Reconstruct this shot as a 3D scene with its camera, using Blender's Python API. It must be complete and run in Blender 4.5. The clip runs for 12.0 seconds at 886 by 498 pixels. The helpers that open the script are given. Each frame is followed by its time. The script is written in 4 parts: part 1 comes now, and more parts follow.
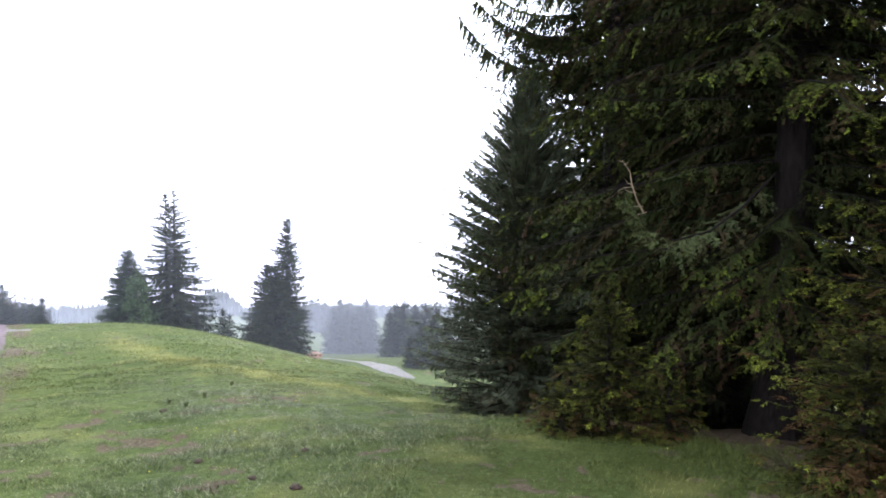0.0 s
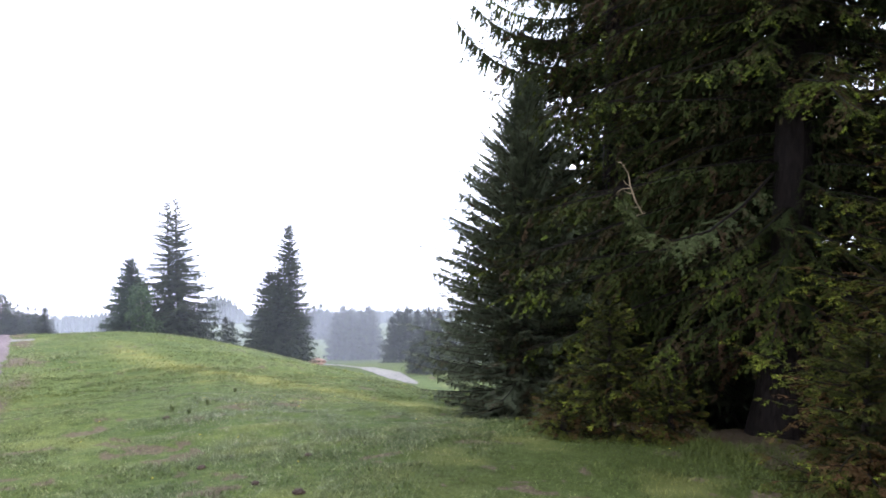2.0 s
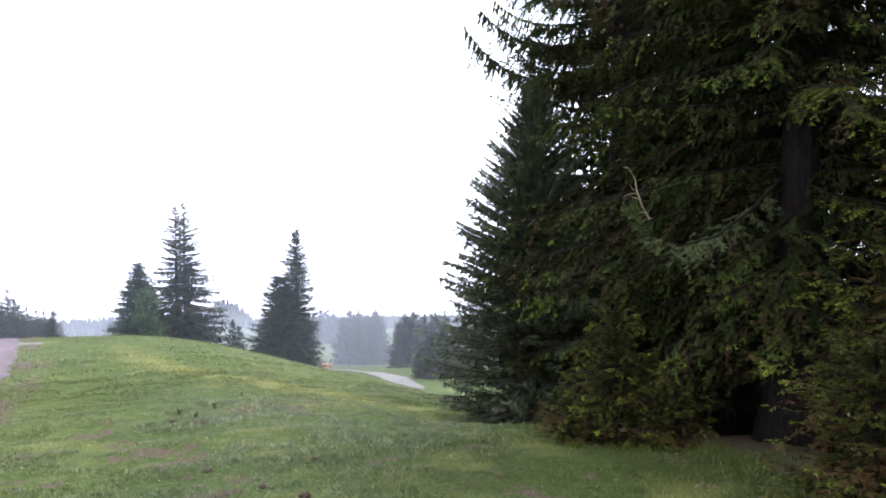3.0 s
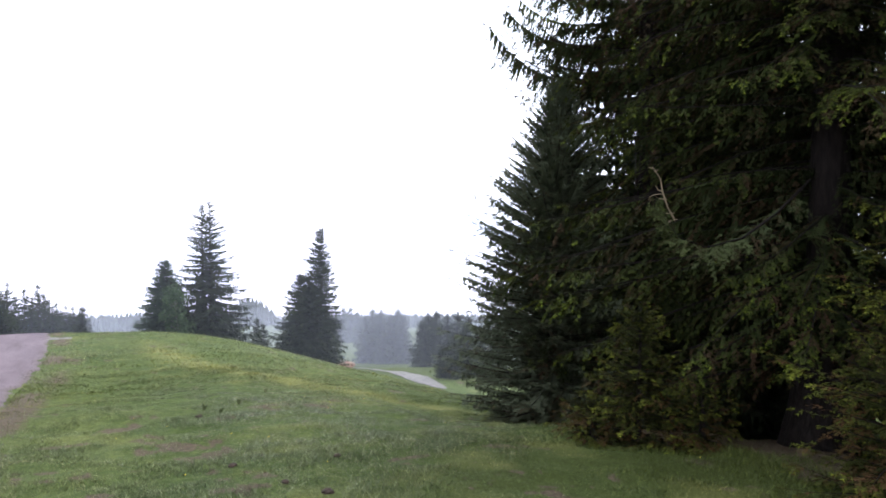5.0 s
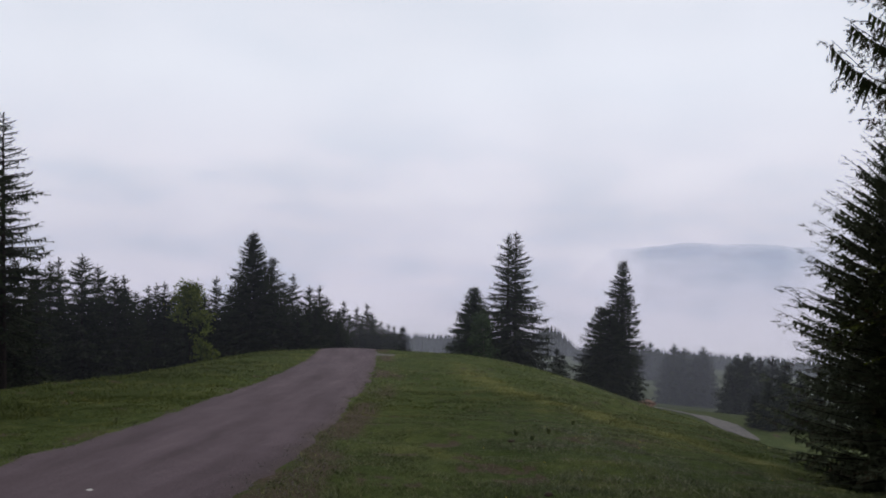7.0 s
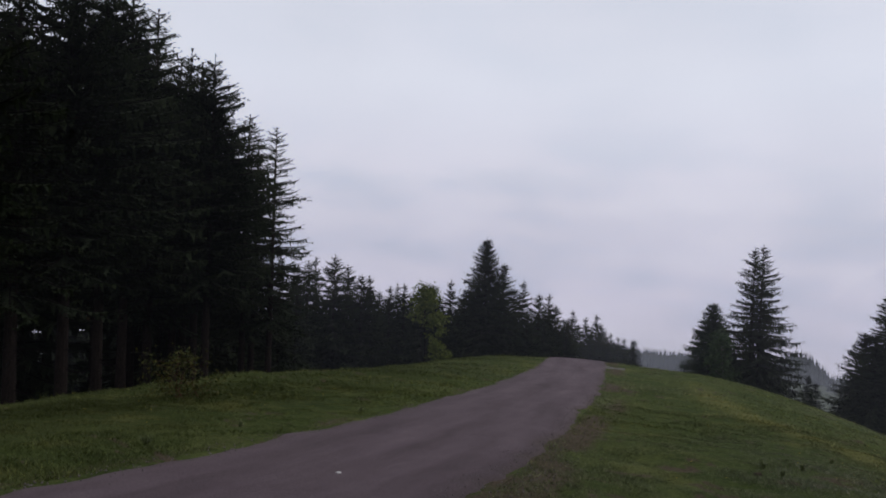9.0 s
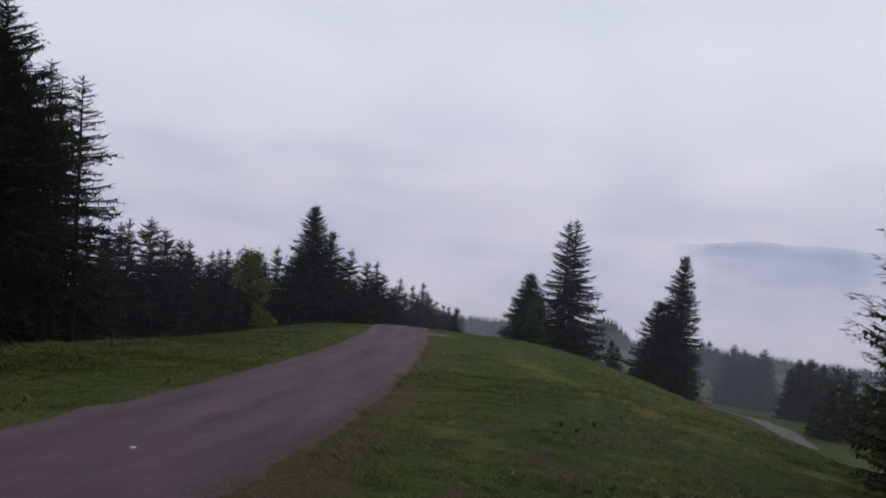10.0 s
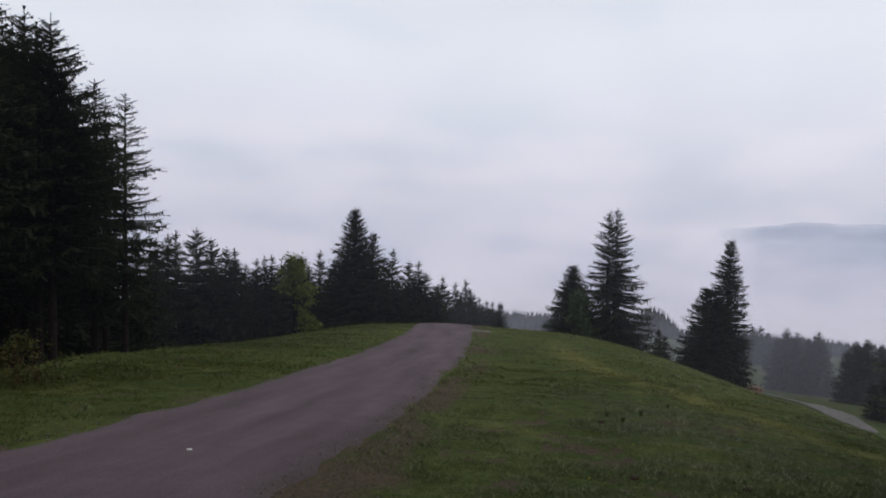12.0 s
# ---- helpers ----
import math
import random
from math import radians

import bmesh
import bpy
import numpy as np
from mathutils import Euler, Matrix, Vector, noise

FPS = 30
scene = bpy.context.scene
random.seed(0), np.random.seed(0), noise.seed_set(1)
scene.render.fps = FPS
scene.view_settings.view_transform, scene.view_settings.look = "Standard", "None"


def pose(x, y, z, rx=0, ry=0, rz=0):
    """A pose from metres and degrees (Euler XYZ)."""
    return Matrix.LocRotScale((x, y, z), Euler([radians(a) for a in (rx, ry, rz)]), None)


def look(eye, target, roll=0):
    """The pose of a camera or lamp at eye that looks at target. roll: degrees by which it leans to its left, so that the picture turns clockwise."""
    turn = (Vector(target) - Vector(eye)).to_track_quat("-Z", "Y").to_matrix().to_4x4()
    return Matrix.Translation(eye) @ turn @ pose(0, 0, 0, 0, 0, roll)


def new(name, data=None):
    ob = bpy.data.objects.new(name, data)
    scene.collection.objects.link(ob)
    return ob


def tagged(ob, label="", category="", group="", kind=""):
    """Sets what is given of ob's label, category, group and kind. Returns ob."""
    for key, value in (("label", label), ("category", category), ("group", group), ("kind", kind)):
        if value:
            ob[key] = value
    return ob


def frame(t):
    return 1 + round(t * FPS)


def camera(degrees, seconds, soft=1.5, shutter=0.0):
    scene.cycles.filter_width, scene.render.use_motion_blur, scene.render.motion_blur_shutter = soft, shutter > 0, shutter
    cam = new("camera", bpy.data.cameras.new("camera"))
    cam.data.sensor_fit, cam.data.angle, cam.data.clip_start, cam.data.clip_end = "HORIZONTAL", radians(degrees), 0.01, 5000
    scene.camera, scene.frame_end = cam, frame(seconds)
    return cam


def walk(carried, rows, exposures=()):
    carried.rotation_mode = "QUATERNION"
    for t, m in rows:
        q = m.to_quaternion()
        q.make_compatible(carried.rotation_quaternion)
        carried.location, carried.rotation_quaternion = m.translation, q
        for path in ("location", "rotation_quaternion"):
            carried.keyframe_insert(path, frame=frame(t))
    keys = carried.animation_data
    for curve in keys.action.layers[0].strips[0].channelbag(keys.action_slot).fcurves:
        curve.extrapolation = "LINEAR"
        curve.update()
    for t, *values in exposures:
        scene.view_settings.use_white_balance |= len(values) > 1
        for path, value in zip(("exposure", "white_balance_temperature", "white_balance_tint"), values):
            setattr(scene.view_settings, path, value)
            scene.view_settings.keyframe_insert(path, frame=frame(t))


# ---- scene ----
cam = camera(61.71, 12.0, soft=1.8)

PATH = [
    (0, pose(0.000, 0.000, 1.500, 85.80, -0.60, 0.03)),
    (0.5, pose(0.003, 0.003, 1.500, 85.47, -0.29, -0.01)),
    (1, pose(0.004, -0.002, 1.497, 85.16, -0.38, -0.01)),
    (1.5, pose(0.011, -0.012, 1.495, 85.70, -0.35, 0.09)),
    (2, pose(0.019, -0.019, 1.488, 86.18, 0.14, 0.14)),
    (2.5, pose(0.016, -0.024, 1.487, 86.05, 0.23, 0.14)),
    (3, pose(0.021, -0.033, 1.484, 86.57, 0.02, 0.67)),
    (5, pose(0.016, -0.052, 1.479, 86.57, -0.36, 2.49)),
    (5.5, pose(0.001, -0.060, 1.486, 87.85, 0.27, 4.72)),
    (6, pose(-0.049, -0.086, 1.491, 88.84, 0.31, 11.63)),
    (6.5, pose(-0.121, -0.114, 1.495, 88.46, -0.66, 19.89)),
    (7, pose(-0.160, -0.125, 1.503, 88.79, -0.93, 25.37)),
    (7.5, pose(-0.211, -0.127, 1.506, 90.09, -1.44, 30.26)),
    (7.7, pose(-0.218, -0.142, 1.507, 90.28, -1.83, 32.28)),
    (9.3, pose(-0.267, -0.087, 1.494, 88.94, -2.48, 43.70)),
    (9.5, pose(-0.217, -0.064, 1.503, 89.63, -4.09, 40.96)),
    (10, pose(-0.161, 0.057, 1.497, 87.20, -4.23, 30.09)),
    (10.5, pose(-0.096, 0.110, 1.475, 88.34, -0.93, 22.75)),
    (11, pose(-0.043, 0.148, 1.456, 85.26, -1.06, 16.17)),
    (11.5, pose(-0.029, 0.141, 1.465, 85.96, -0.68, 16.58)),
    (12, pose(-0.069, -0.011, 1.491, 86.85, -1.33, 33.11)),
]
EXPOSURES = [
    (0.0, 2.1, 6150, 9), (3.0, 2.02, 6150, 9), (5.0, 1.65, 6200, 8), (5.5, 1.32, 6300, 6),
    (6.0, 0.7, 6500, 6), (6.5, -0.28, 6650, 6), (7.0, -0.5, 6600, 9), (7.5, -0.62, 6500, 10),
    (9.5, -0.68, 6500, 11), (10.5, -0.7, 6500, 11), (11.0, -0.7, 6530, 9), (11.5, -0.58, 6620, 7), (12.0, -0.54, 6600, 8)]
walk(cam, PATH, EXPOSURES)

# ---- sky and light: bright overcast morning ----
SUN_AZ, SUN_EL = 35.0, 45.0


def build_world():
    world = bpy.data.worlds.new("overcast_sky")
    scene.world = world
    world.use_nodes = True
    nt = world.node_tree
    nt.nodes.clear()
    N, L = nt.nodes.new, nt.links.new
    out, bg = N("ShaderNodeOutputWorld"), N("ShaderNodeBackground")
    sky = N("ShaderNodeTexSky")
    sky.sky_type, sky.sun_disc = "NISHITA", False
    sky.sun_elevation, sky.sun_rotation = radians(SUN_EL), radians(SUN_AZ)
    sky.altitude, sky.air_density, sky.dust_density = 1400, 1.0, 4.0
    dim = N("ShaderNodeVectorMath")
    dim.operation = "SCALE"
    dim.inputs["Scale"].default_value = 0.10
    L(sky.outputs[0], dim.inputs[0])
    co, sep = N("ShaderNodeTexCoord"), N("ShaderNodeSeparateXYZ")
    L(co.outputs["Generated"], sep.inputs[0])
    # cloud deck: lilac and darker in bands low down; unseen zenith dimmed to darken the ground
    ramp = N("ShaderNodeValToRGB")
    lift = N("ShaderNodeMath")
    lift.operation, lift.inputs[1].default_value, lift.inputs[2].default_value = "MULTIPLY_ADD", 0.5, 0.5
    L(sep.outputs["Z"], lift.inputs[0])
    L(lift.outputs[0], ramp.inputs[0])
    e = ramp.color_ramp.elements
    e[0].position, e[0].color = 0.40, (0.78, 0.77, 0.92, 1)
    e[1].position, e[1].color = 1.0, (0.80, 0.83, 0.93, 1)
    for p, c in ((0.445, (0.77, 0.765, 0.93, 1)), (0.468, (0.815, 0.81, 0.98, 1)), (0.490, (0.82, 0.83, 1.0, 1)), (0.515, (0.855, 0.865, 1.03, 1)), (0.545, (0.965, 0.968, 1.115, 1)), (0.60, (1.01, 1.05, 1.185, 1))):
        k = e.new(p)
        k.color = c
    stretch = N("ShaderNodeMapping")
    stretch.inputs["Scale"].default_value = (1.6, 1.6, 4.6)
    L(co.outputs["Generated"], stretch.inputs[0])
    n1, n2 = N("ShaderNodeTexNoise"), N("ShaderNodeTexNoise")
    n1.inputs["Scale"].default_value, n1.inputs["Detail"].default_value = 2.7, 7
    n2.inputs["Scale"].default_value, n2.inputs["Detail"].default_value = 4.0, 5
    n1.inputs["Roughness"].default_value = 0.5
    L(stretch.outputs[0], n1.inputs["Vector"])
    L(co.outputs["Generated"], n2.inputs["Vector"])
    # thin parts of the deck are bluer and darker, thick banks whiter
    tone = N("ShaderNodeValToRGB")
    te = tone.color_ramp.elements
    te[0].position, te[0].color = 0.30, (0.79, 0.845, 0.885, 1)
    te[1].position, te[1].color = 0.70, (1.10, 1.085, 1.06, 1)
    mid = te.new(0.5)
    mid.color = (0.985, 0.98, 0.985, 1)
    L(n1.outputs[0], tone.inputs[0])
    r2 = N("ShaderNodeMapRange")
    for key, v in (("From Min", 0.3), ("From Max", 0.7), ("To Min", 0.975), ("To Max", 1.025)):
        r2.inputs[key].default_value = v
    L(n2.outputs[0], r2.inputs[0])
    low = N("ShaderNodeMapRange")
    low.interpolation_type = "SMOOTHSTEP"
    for key, v in (("From Min", 0.03), ("From Max", 0.16), ("To Min", 1.0), ("To Max", 0.25)):
        low.inputs[key].default_value = v
    L(sep.outputs["Z"], low.inputs[0])
    calm = N("ShaderNodeMix")
    calm.data_type = "RGBA"
    calm.inputs["A"].default_value = (1, 1, 1, 1)
    L(low.outputs[0], calm.inputs["Factor"])
    L(tone.outputs[0], calm.inputs["B"])
    both = N("ShaderNodeVectorMath")
    both.operation = "MULTIPLY"
    L(ramp.outputs[0], both.inputs[0])
    L(calm.outputs["Result"], both.inputs[1])
    cloud = N("ShaderNodeVectorMath")
    cloud.operation = "SCALE"
    L(both.outputs[0], cloud.inputs[0])
    L(r2.outputs[0], cloud.inputs["Scale"])
    mix = N("ShaderNodeMix")
    mix.data_type = "RGBA"
    mix.inputs["Factor"].default_value = 0.93
    L(dim.outputs[0], mix.inputs["A"])
    L(cloud.outputs[0], mix.inputs["B"])
    L(mix.outputs["Result"], bg.inputs[0])
    bg.inputs[1].default_value = 1.15
    L(bg.outputs[0], out.inputs[0])


build_world()
sun = new("sun", bpy.data.lights.new("sun", "SUN"))
sun.data.energy, sun.data.angle, sun.data.color = 0.6, radians(25), (1.0, 0.96, 0.9)
sun.matrix_world = look((0, 0, 0), (-math.sin(radians(SUN_AZ)) * math.cos(radians(SUN_EL)), -math.cos(radians(SUN_AZ)) * math.cos(radians(SUN_EL)), -math.sin(radians(SUN_EL))))


# ---- materials ----
def mat(name, rough=0.8, spec=0.3):
    m = bpy.data.materials.new(name)
    m.use_nodes = True
    b = m.node_tree.nodes["Principled BSDF"]
    b.inputs["Roughness"].default_value = rough
    b.inputs["Specular IOR Level"].default_value = spec
    return m, m.node_tree.nodes, m.node_tree.links, b


def noise_node(m, scale, detail=4, coords=None, rough=0.55):
    n = m.node_tree.nodes.new("ShaderNodeTexNoise")
    n.inputs["Scale"].default_value, n.inputs["Detail"].default_value = scale, detail
    n.inputs["Roughness"].default_value = rough
    if coords is None:
        coords = m.node_tree.nodes.new("ShaderNodeNewGeometry").outputs["Position"]
    m.node_tree.links.new(coords, n.inputs["Vector"])
    return n.outputs[0]


def ramp_node(m, fac, stops):
    r = m.node_tree.nodes.new("ShaderNodeValToRGB")
    e = r.color_ramp.elements
    while len(e) < len(stops):
        e.new(0.5)
    for k, (p, c) in zip(e, stops):
        k.position, k.color = p, (*c, 1)
    m.node_tree.links.new(fac, r.inputs[0])
    return r.outputs[0]


def mix_node(m, fac, a, b, mode="MIX"):
    x = m.node_tree.nodes.new("ShaderNodeMix")
    x.data_type, x.blend_type = "RGBA", mode
    for key, v in (("Factor", fac), ("A", a), ("B", b)):
        if hasattr(v, "is_output"):
            m.node_tree.links.new(v, x.inputs[key])
        elif key == "Factor":
            x.inputs[key].default_value = v
        else:
            x.inputs[key].default_value = (*v, 1)
    return x.outputs["Result"]


def attr_node(m, name):
    a = m.node_tree.nodes.new("ShaderNodeAttribute")
    a.attribute_name = name
    return a.outputs["Fac"]


def bump_node(m, height, bsdf, strength=0.5, distance=0.02):
    b = m.node_tree.nodes.new("ShaderNodeBump")
    b.inputs["Strength"].default_value, b.inputs["Distance"].default_value = strength, distance
    m.node_tree.links.new(height, b.inputs["Height"])
    m.node_tree.links.new(b.outputs[0], bsdf.inputs["Normal"])


def make_turf():
    m, n, l, b = mat("turf", 0.95, 0.05)
    # darker than the blades: the shade between them is put into this colour
    big = ramp_node(m, noise_node(m, 0.35, 5), [(0.3, (0.040, 0.057, 0.014)), (0.5, (0.057, 0.075, 0.020)), (0.72, (0.084, 0.096, 0.029))])
    mid = ramp_node(m, noise_node(m, 3.5, 6), [(0.3, (0.62, 0.68, 0.62)), (0.52, (1, 1, 1)), (0.75, (1.35, 1.27, 1.3))])
    small = ramp_node(m, noise_node(m, 14, 5), [(0.3, (0.62, 0.66, 0.60)), (0.5, (1, 1, 1)), (0.7, (1.4, 1.34, 1.42))])
    fine = ramp_node(m, noise_node(m, 60, 4), [(0.3, (0.5, 0.5, 0.5)), (0.7, (1.4, 1.4, 1.4))])
    c = mix_node(m, 1.0, mix_node(m, 0.8, big, mid, "MULTIPLY"), fine, "MULTIPLY")
    c = mix_node(m, 0.9, c, small, "MULTIPLY")
    soil = ramp_node(m, noise_node(m, 25, 4), [(0.3, (0.042, 0.029, 0.020)), (0.7, (0.110, 0.080, 0.058))])
    c = mix_node(m, attr_node(m, "lush_shade"), c, (0.027, 0.034, 0.008))
    c = mix_node(m, attr_node(m, "straw"), c, (0.130, 0.128, 0.042))
    worn = n.new("ShaderNodeMath")
    worn.operation = "ADD"
    l.new(attr_node(m, "bare"), worn.inputs[0])
    l.new(noise_node(m, 16, 5, rough=0.7), worn.inputs[1])
    c = mix_node(m, ramp_node(m, worn.outputs[0], [(0.72, (0, 0, 0)), (0.95, (0.9, 0.9, 0.9))]), c, soil)
    l.new(c, b.inputs["Base Color"])
    bump_node(m, noise_node(m, 28, 5), b, 0.8, 0.03)
    return m


def make_blades():
    m, n, l, b = mat("grass_blades", 0.55, 0.09)
    big = ramp_node(m, noise_node(m, 0.5, 5), [(0.3, (0.049, 0.068, 0.014)), (0.5, (0.081, 0.101, 0.024)), (0.7, (0.126, 0.134, 0.038))])
    own = n.new("ShaderNodeNewGeometry")
    var = ramp_node(m, own.outputs["Random Per Island"], [(0.0, (0.75, 0.78, 0.75)), (0.55, (1, 1, 1)), (0.8, (1.4, 1.34, 1.4)), (0.93, (2.1, 2.0, 2.1)), (1.0, (2.6, 2.5, 2.6))])
    tuft = ramp_node(m, noise_node(m, 6, 5), [(0.3, (0.62, 0.70, 0.60)), (0.5, (1, 1, 1)), (0.7, (1.42, 1.30, 1.45))])
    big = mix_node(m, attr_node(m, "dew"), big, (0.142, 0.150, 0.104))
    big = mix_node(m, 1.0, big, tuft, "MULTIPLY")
    # very dark green: tree shade is put into the long grass's colour
    big = mix_node(m, attr_node(m, "lush_shade"), big, (0.031, 0.039, 0.0075))
    big = mix_node(m, attr_node(m, "straw"), big, (0.165, 0.160, 0.048))
    l.new(mix_node(m, 1.0, big, var, "MULTIPLY"), b.inputs["Base Color"])
    return m


def make_asphalt():
    m, n, l, b = mat("weathered_asphalt", 0.88, 0.14)
    co = n.new("ShaderNodeCombineXYZ")
    l.new(attr_node(m, "lane"), co.inputs[0])
    l.new(attr_node(m, "run"), co.inputs[1])
    worn = ramp_node(m, noise_node(m, 1.0, 4, co.outputs[0]), [(0.3, (0.68, 0.66, 0.66)), (0.7, (1.26, 1.26, 1.27))])
    big = ramp_node(m, noise_node(m, 1.7, 5), [(0.3, (0.097, 0.070, 0.078)), (0.7, (0.117, 0.086, 0.094))])
    big = mix_node(m, 1.0, big, worn, "MULTIPLY")
    fine = ramp_node(m, noise_node(m, 60, 5, rough=0.7), [(0.25, (0.5, 0.5, 0.5)), (0.55, (1, 1, 1)), (0.8, (1.7, 1.65, 1.6))])
    c = mix_node(m, 1.0, big, fine, "MULTIPLY")
    soil = ramp_node(m, noise_node(m, 9, 4), [(0.3, (0.04, 0.028, 0.024)), (0.7, (0.10, 0.075, 0.065))])
    c = mix_node(m, attr_node(m, "bare"), c, soil)
    l.new(c, b.inputs["Base Color"])
    bump_node(m, noise_node(m, 90, 4), b, 0.6, 0.01)
    return m


def make_gravel():
    m, n, l, b = mat("pale_gravel", 0.95, 0.15)
    c = ramp_node(m, noise_node(m, 3, 6), [(0.3, (0.085, 0.077, 0.070)), (0.7, (0.165, 0.150, 0.138))])
    l.new(c, b.inputs["Base Color"])
    return m


def make_bark(name, lo, hi):
    m, n, l, b = mat(name, 0.95, 0.1)
    geo = n.new("ShaderNodeNewGeometry")
    st = n.new("ShaderNodeMapping")
    st.inputs["Scale"].default_value = (1, 1, 0.25)
    l.new(geo.outputs["Position"], st.inputs[0])
    h = noise_node(m, 30, 5, st.outputs[0])
    l.new(ramp_node(m, h, [(0.3, lo), (0.7, hi)]), b.inputs["Base Color"])
    bump_node(m, h, b, 0.9, 0.02)
    return m


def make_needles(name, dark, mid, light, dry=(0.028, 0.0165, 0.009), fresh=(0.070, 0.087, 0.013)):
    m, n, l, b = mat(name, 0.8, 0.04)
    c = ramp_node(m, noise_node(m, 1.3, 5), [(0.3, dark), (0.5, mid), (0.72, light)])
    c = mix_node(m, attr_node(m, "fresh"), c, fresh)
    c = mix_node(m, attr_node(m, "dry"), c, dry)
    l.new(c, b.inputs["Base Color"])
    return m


def make_leaves(name, a, c2):
    m, n, l, b = mat(name, 0.7, 0.1)
    geo = n.new("ShaderNodeNewGeometry")
    l.new(ramp_node(m, geo.outputs["Random Per Island"], [(0.0, a), (1.0, c2)]), b.inputs["Base Color"])
    return m


def plain(name, color, rough=0.8, vary=0.25, scale=12):
    m, n, l, b = mat(name, rough, 0.25)
    lo, hi = tuple(v * (1 - vary) for v in color), tuple(v * (1 + vary) for v in color)
    l.new(ramp_node(m, noise_node(m, scale, 4), [(0.3, lo), (0.7, hi)]), b.inputs["Base Color"])
    return m


def make_haze_sheet(name, amount, z_low, z_high, scale):
    """A translucent sheet standing in for misty haze: scatters daylight, thins out upwards and in patches."""
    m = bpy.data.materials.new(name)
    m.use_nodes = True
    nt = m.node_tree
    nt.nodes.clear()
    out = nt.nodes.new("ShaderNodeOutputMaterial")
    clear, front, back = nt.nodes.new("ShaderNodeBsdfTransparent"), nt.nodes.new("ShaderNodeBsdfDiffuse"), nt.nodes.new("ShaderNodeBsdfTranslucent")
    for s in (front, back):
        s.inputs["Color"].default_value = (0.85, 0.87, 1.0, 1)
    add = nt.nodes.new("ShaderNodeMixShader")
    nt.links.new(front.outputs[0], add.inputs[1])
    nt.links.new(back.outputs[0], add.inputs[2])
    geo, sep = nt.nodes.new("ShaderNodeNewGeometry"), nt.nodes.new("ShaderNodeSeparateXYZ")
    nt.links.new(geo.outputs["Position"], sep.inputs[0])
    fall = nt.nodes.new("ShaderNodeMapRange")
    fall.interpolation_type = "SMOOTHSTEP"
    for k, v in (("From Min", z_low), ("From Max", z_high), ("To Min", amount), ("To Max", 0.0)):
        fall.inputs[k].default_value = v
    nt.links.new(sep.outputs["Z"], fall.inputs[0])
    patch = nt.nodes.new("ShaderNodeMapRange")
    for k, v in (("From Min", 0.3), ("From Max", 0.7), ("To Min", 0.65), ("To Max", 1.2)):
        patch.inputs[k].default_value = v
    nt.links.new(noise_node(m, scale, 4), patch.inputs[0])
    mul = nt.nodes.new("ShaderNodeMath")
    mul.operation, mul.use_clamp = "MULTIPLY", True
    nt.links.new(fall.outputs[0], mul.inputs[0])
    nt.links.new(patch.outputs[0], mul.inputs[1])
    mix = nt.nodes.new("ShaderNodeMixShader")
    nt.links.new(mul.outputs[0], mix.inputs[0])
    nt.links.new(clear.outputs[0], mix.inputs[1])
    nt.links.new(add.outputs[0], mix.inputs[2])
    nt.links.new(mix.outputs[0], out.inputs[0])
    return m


TURF, BLADES, ASPHALT, GRAVEL = make_turf(), make_blades(), make_asphalt(), make_gravel()
# near black: shade inside the crowns is put into this bark colour
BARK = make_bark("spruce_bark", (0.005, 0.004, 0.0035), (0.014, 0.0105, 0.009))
STEM_BARK = make_bark("forest_stem_bark", (0.011, 0.008, 0.0066), (0.029, 0.021, 0.0175))
PALE_BARK = make_bark("broadleaf_bark", (0.06, 0.055, 0.045), (0.18, 0.16, 0.13))
RED_BARK = make_bark("reddish_stems", (0.05, 0.02, 0.015), (0.12, 0.05, 0.04))
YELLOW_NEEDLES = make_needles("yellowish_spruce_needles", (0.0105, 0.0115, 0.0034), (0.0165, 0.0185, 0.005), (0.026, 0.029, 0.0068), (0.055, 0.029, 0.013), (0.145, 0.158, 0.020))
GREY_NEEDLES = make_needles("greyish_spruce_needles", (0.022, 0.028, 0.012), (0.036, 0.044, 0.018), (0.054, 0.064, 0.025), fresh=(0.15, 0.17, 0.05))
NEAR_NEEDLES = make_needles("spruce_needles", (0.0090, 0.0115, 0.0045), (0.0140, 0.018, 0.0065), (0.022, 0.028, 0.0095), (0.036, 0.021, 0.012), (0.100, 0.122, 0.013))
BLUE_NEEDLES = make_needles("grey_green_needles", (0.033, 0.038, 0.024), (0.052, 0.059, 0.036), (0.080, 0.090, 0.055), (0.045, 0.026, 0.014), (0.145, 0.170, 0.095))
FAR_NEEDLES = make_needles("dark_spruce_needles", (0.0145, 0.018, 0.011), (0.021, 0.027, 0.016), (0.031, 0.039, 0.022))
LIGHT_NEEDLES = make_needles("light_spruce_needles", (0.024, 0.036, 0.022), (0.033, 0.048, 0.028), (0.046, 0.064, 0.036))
LEAVES = make_leaves("fresh_leaves", (0.044, 0.064, 0.010), (0.130, 0.150, 0.024))
DARK_LEAVES = make_leaves("deep_green_leaves", (0.026, 0.042, 0.017), (0.052, 0.080, 0.031))
SHRUB_LEAVES = make_leaves("yellowish_leaves", (0.022, 0.034, 0.010), (0.075, 0.066, 0.016))

# ---- lie of the land ----
ROAD_DIR = radians(-28.0)
SD, CD = math.sin(ROAD_DIR), math.cos(ROAD_DIR)
FAR_R = [0, 45, 62, 71, 85, 100, 150, 200, 300, 500, 900, 1500, 5000]
FAR_Z = [-8.6, -10.9, -12.6, -14.15, -17.5, -21.3, -32.7, -40.8, -54.8, -78.5, -160, -330, -1100]


def along(x, y):
    return x * SD + y * CD, x * CD - y * SD


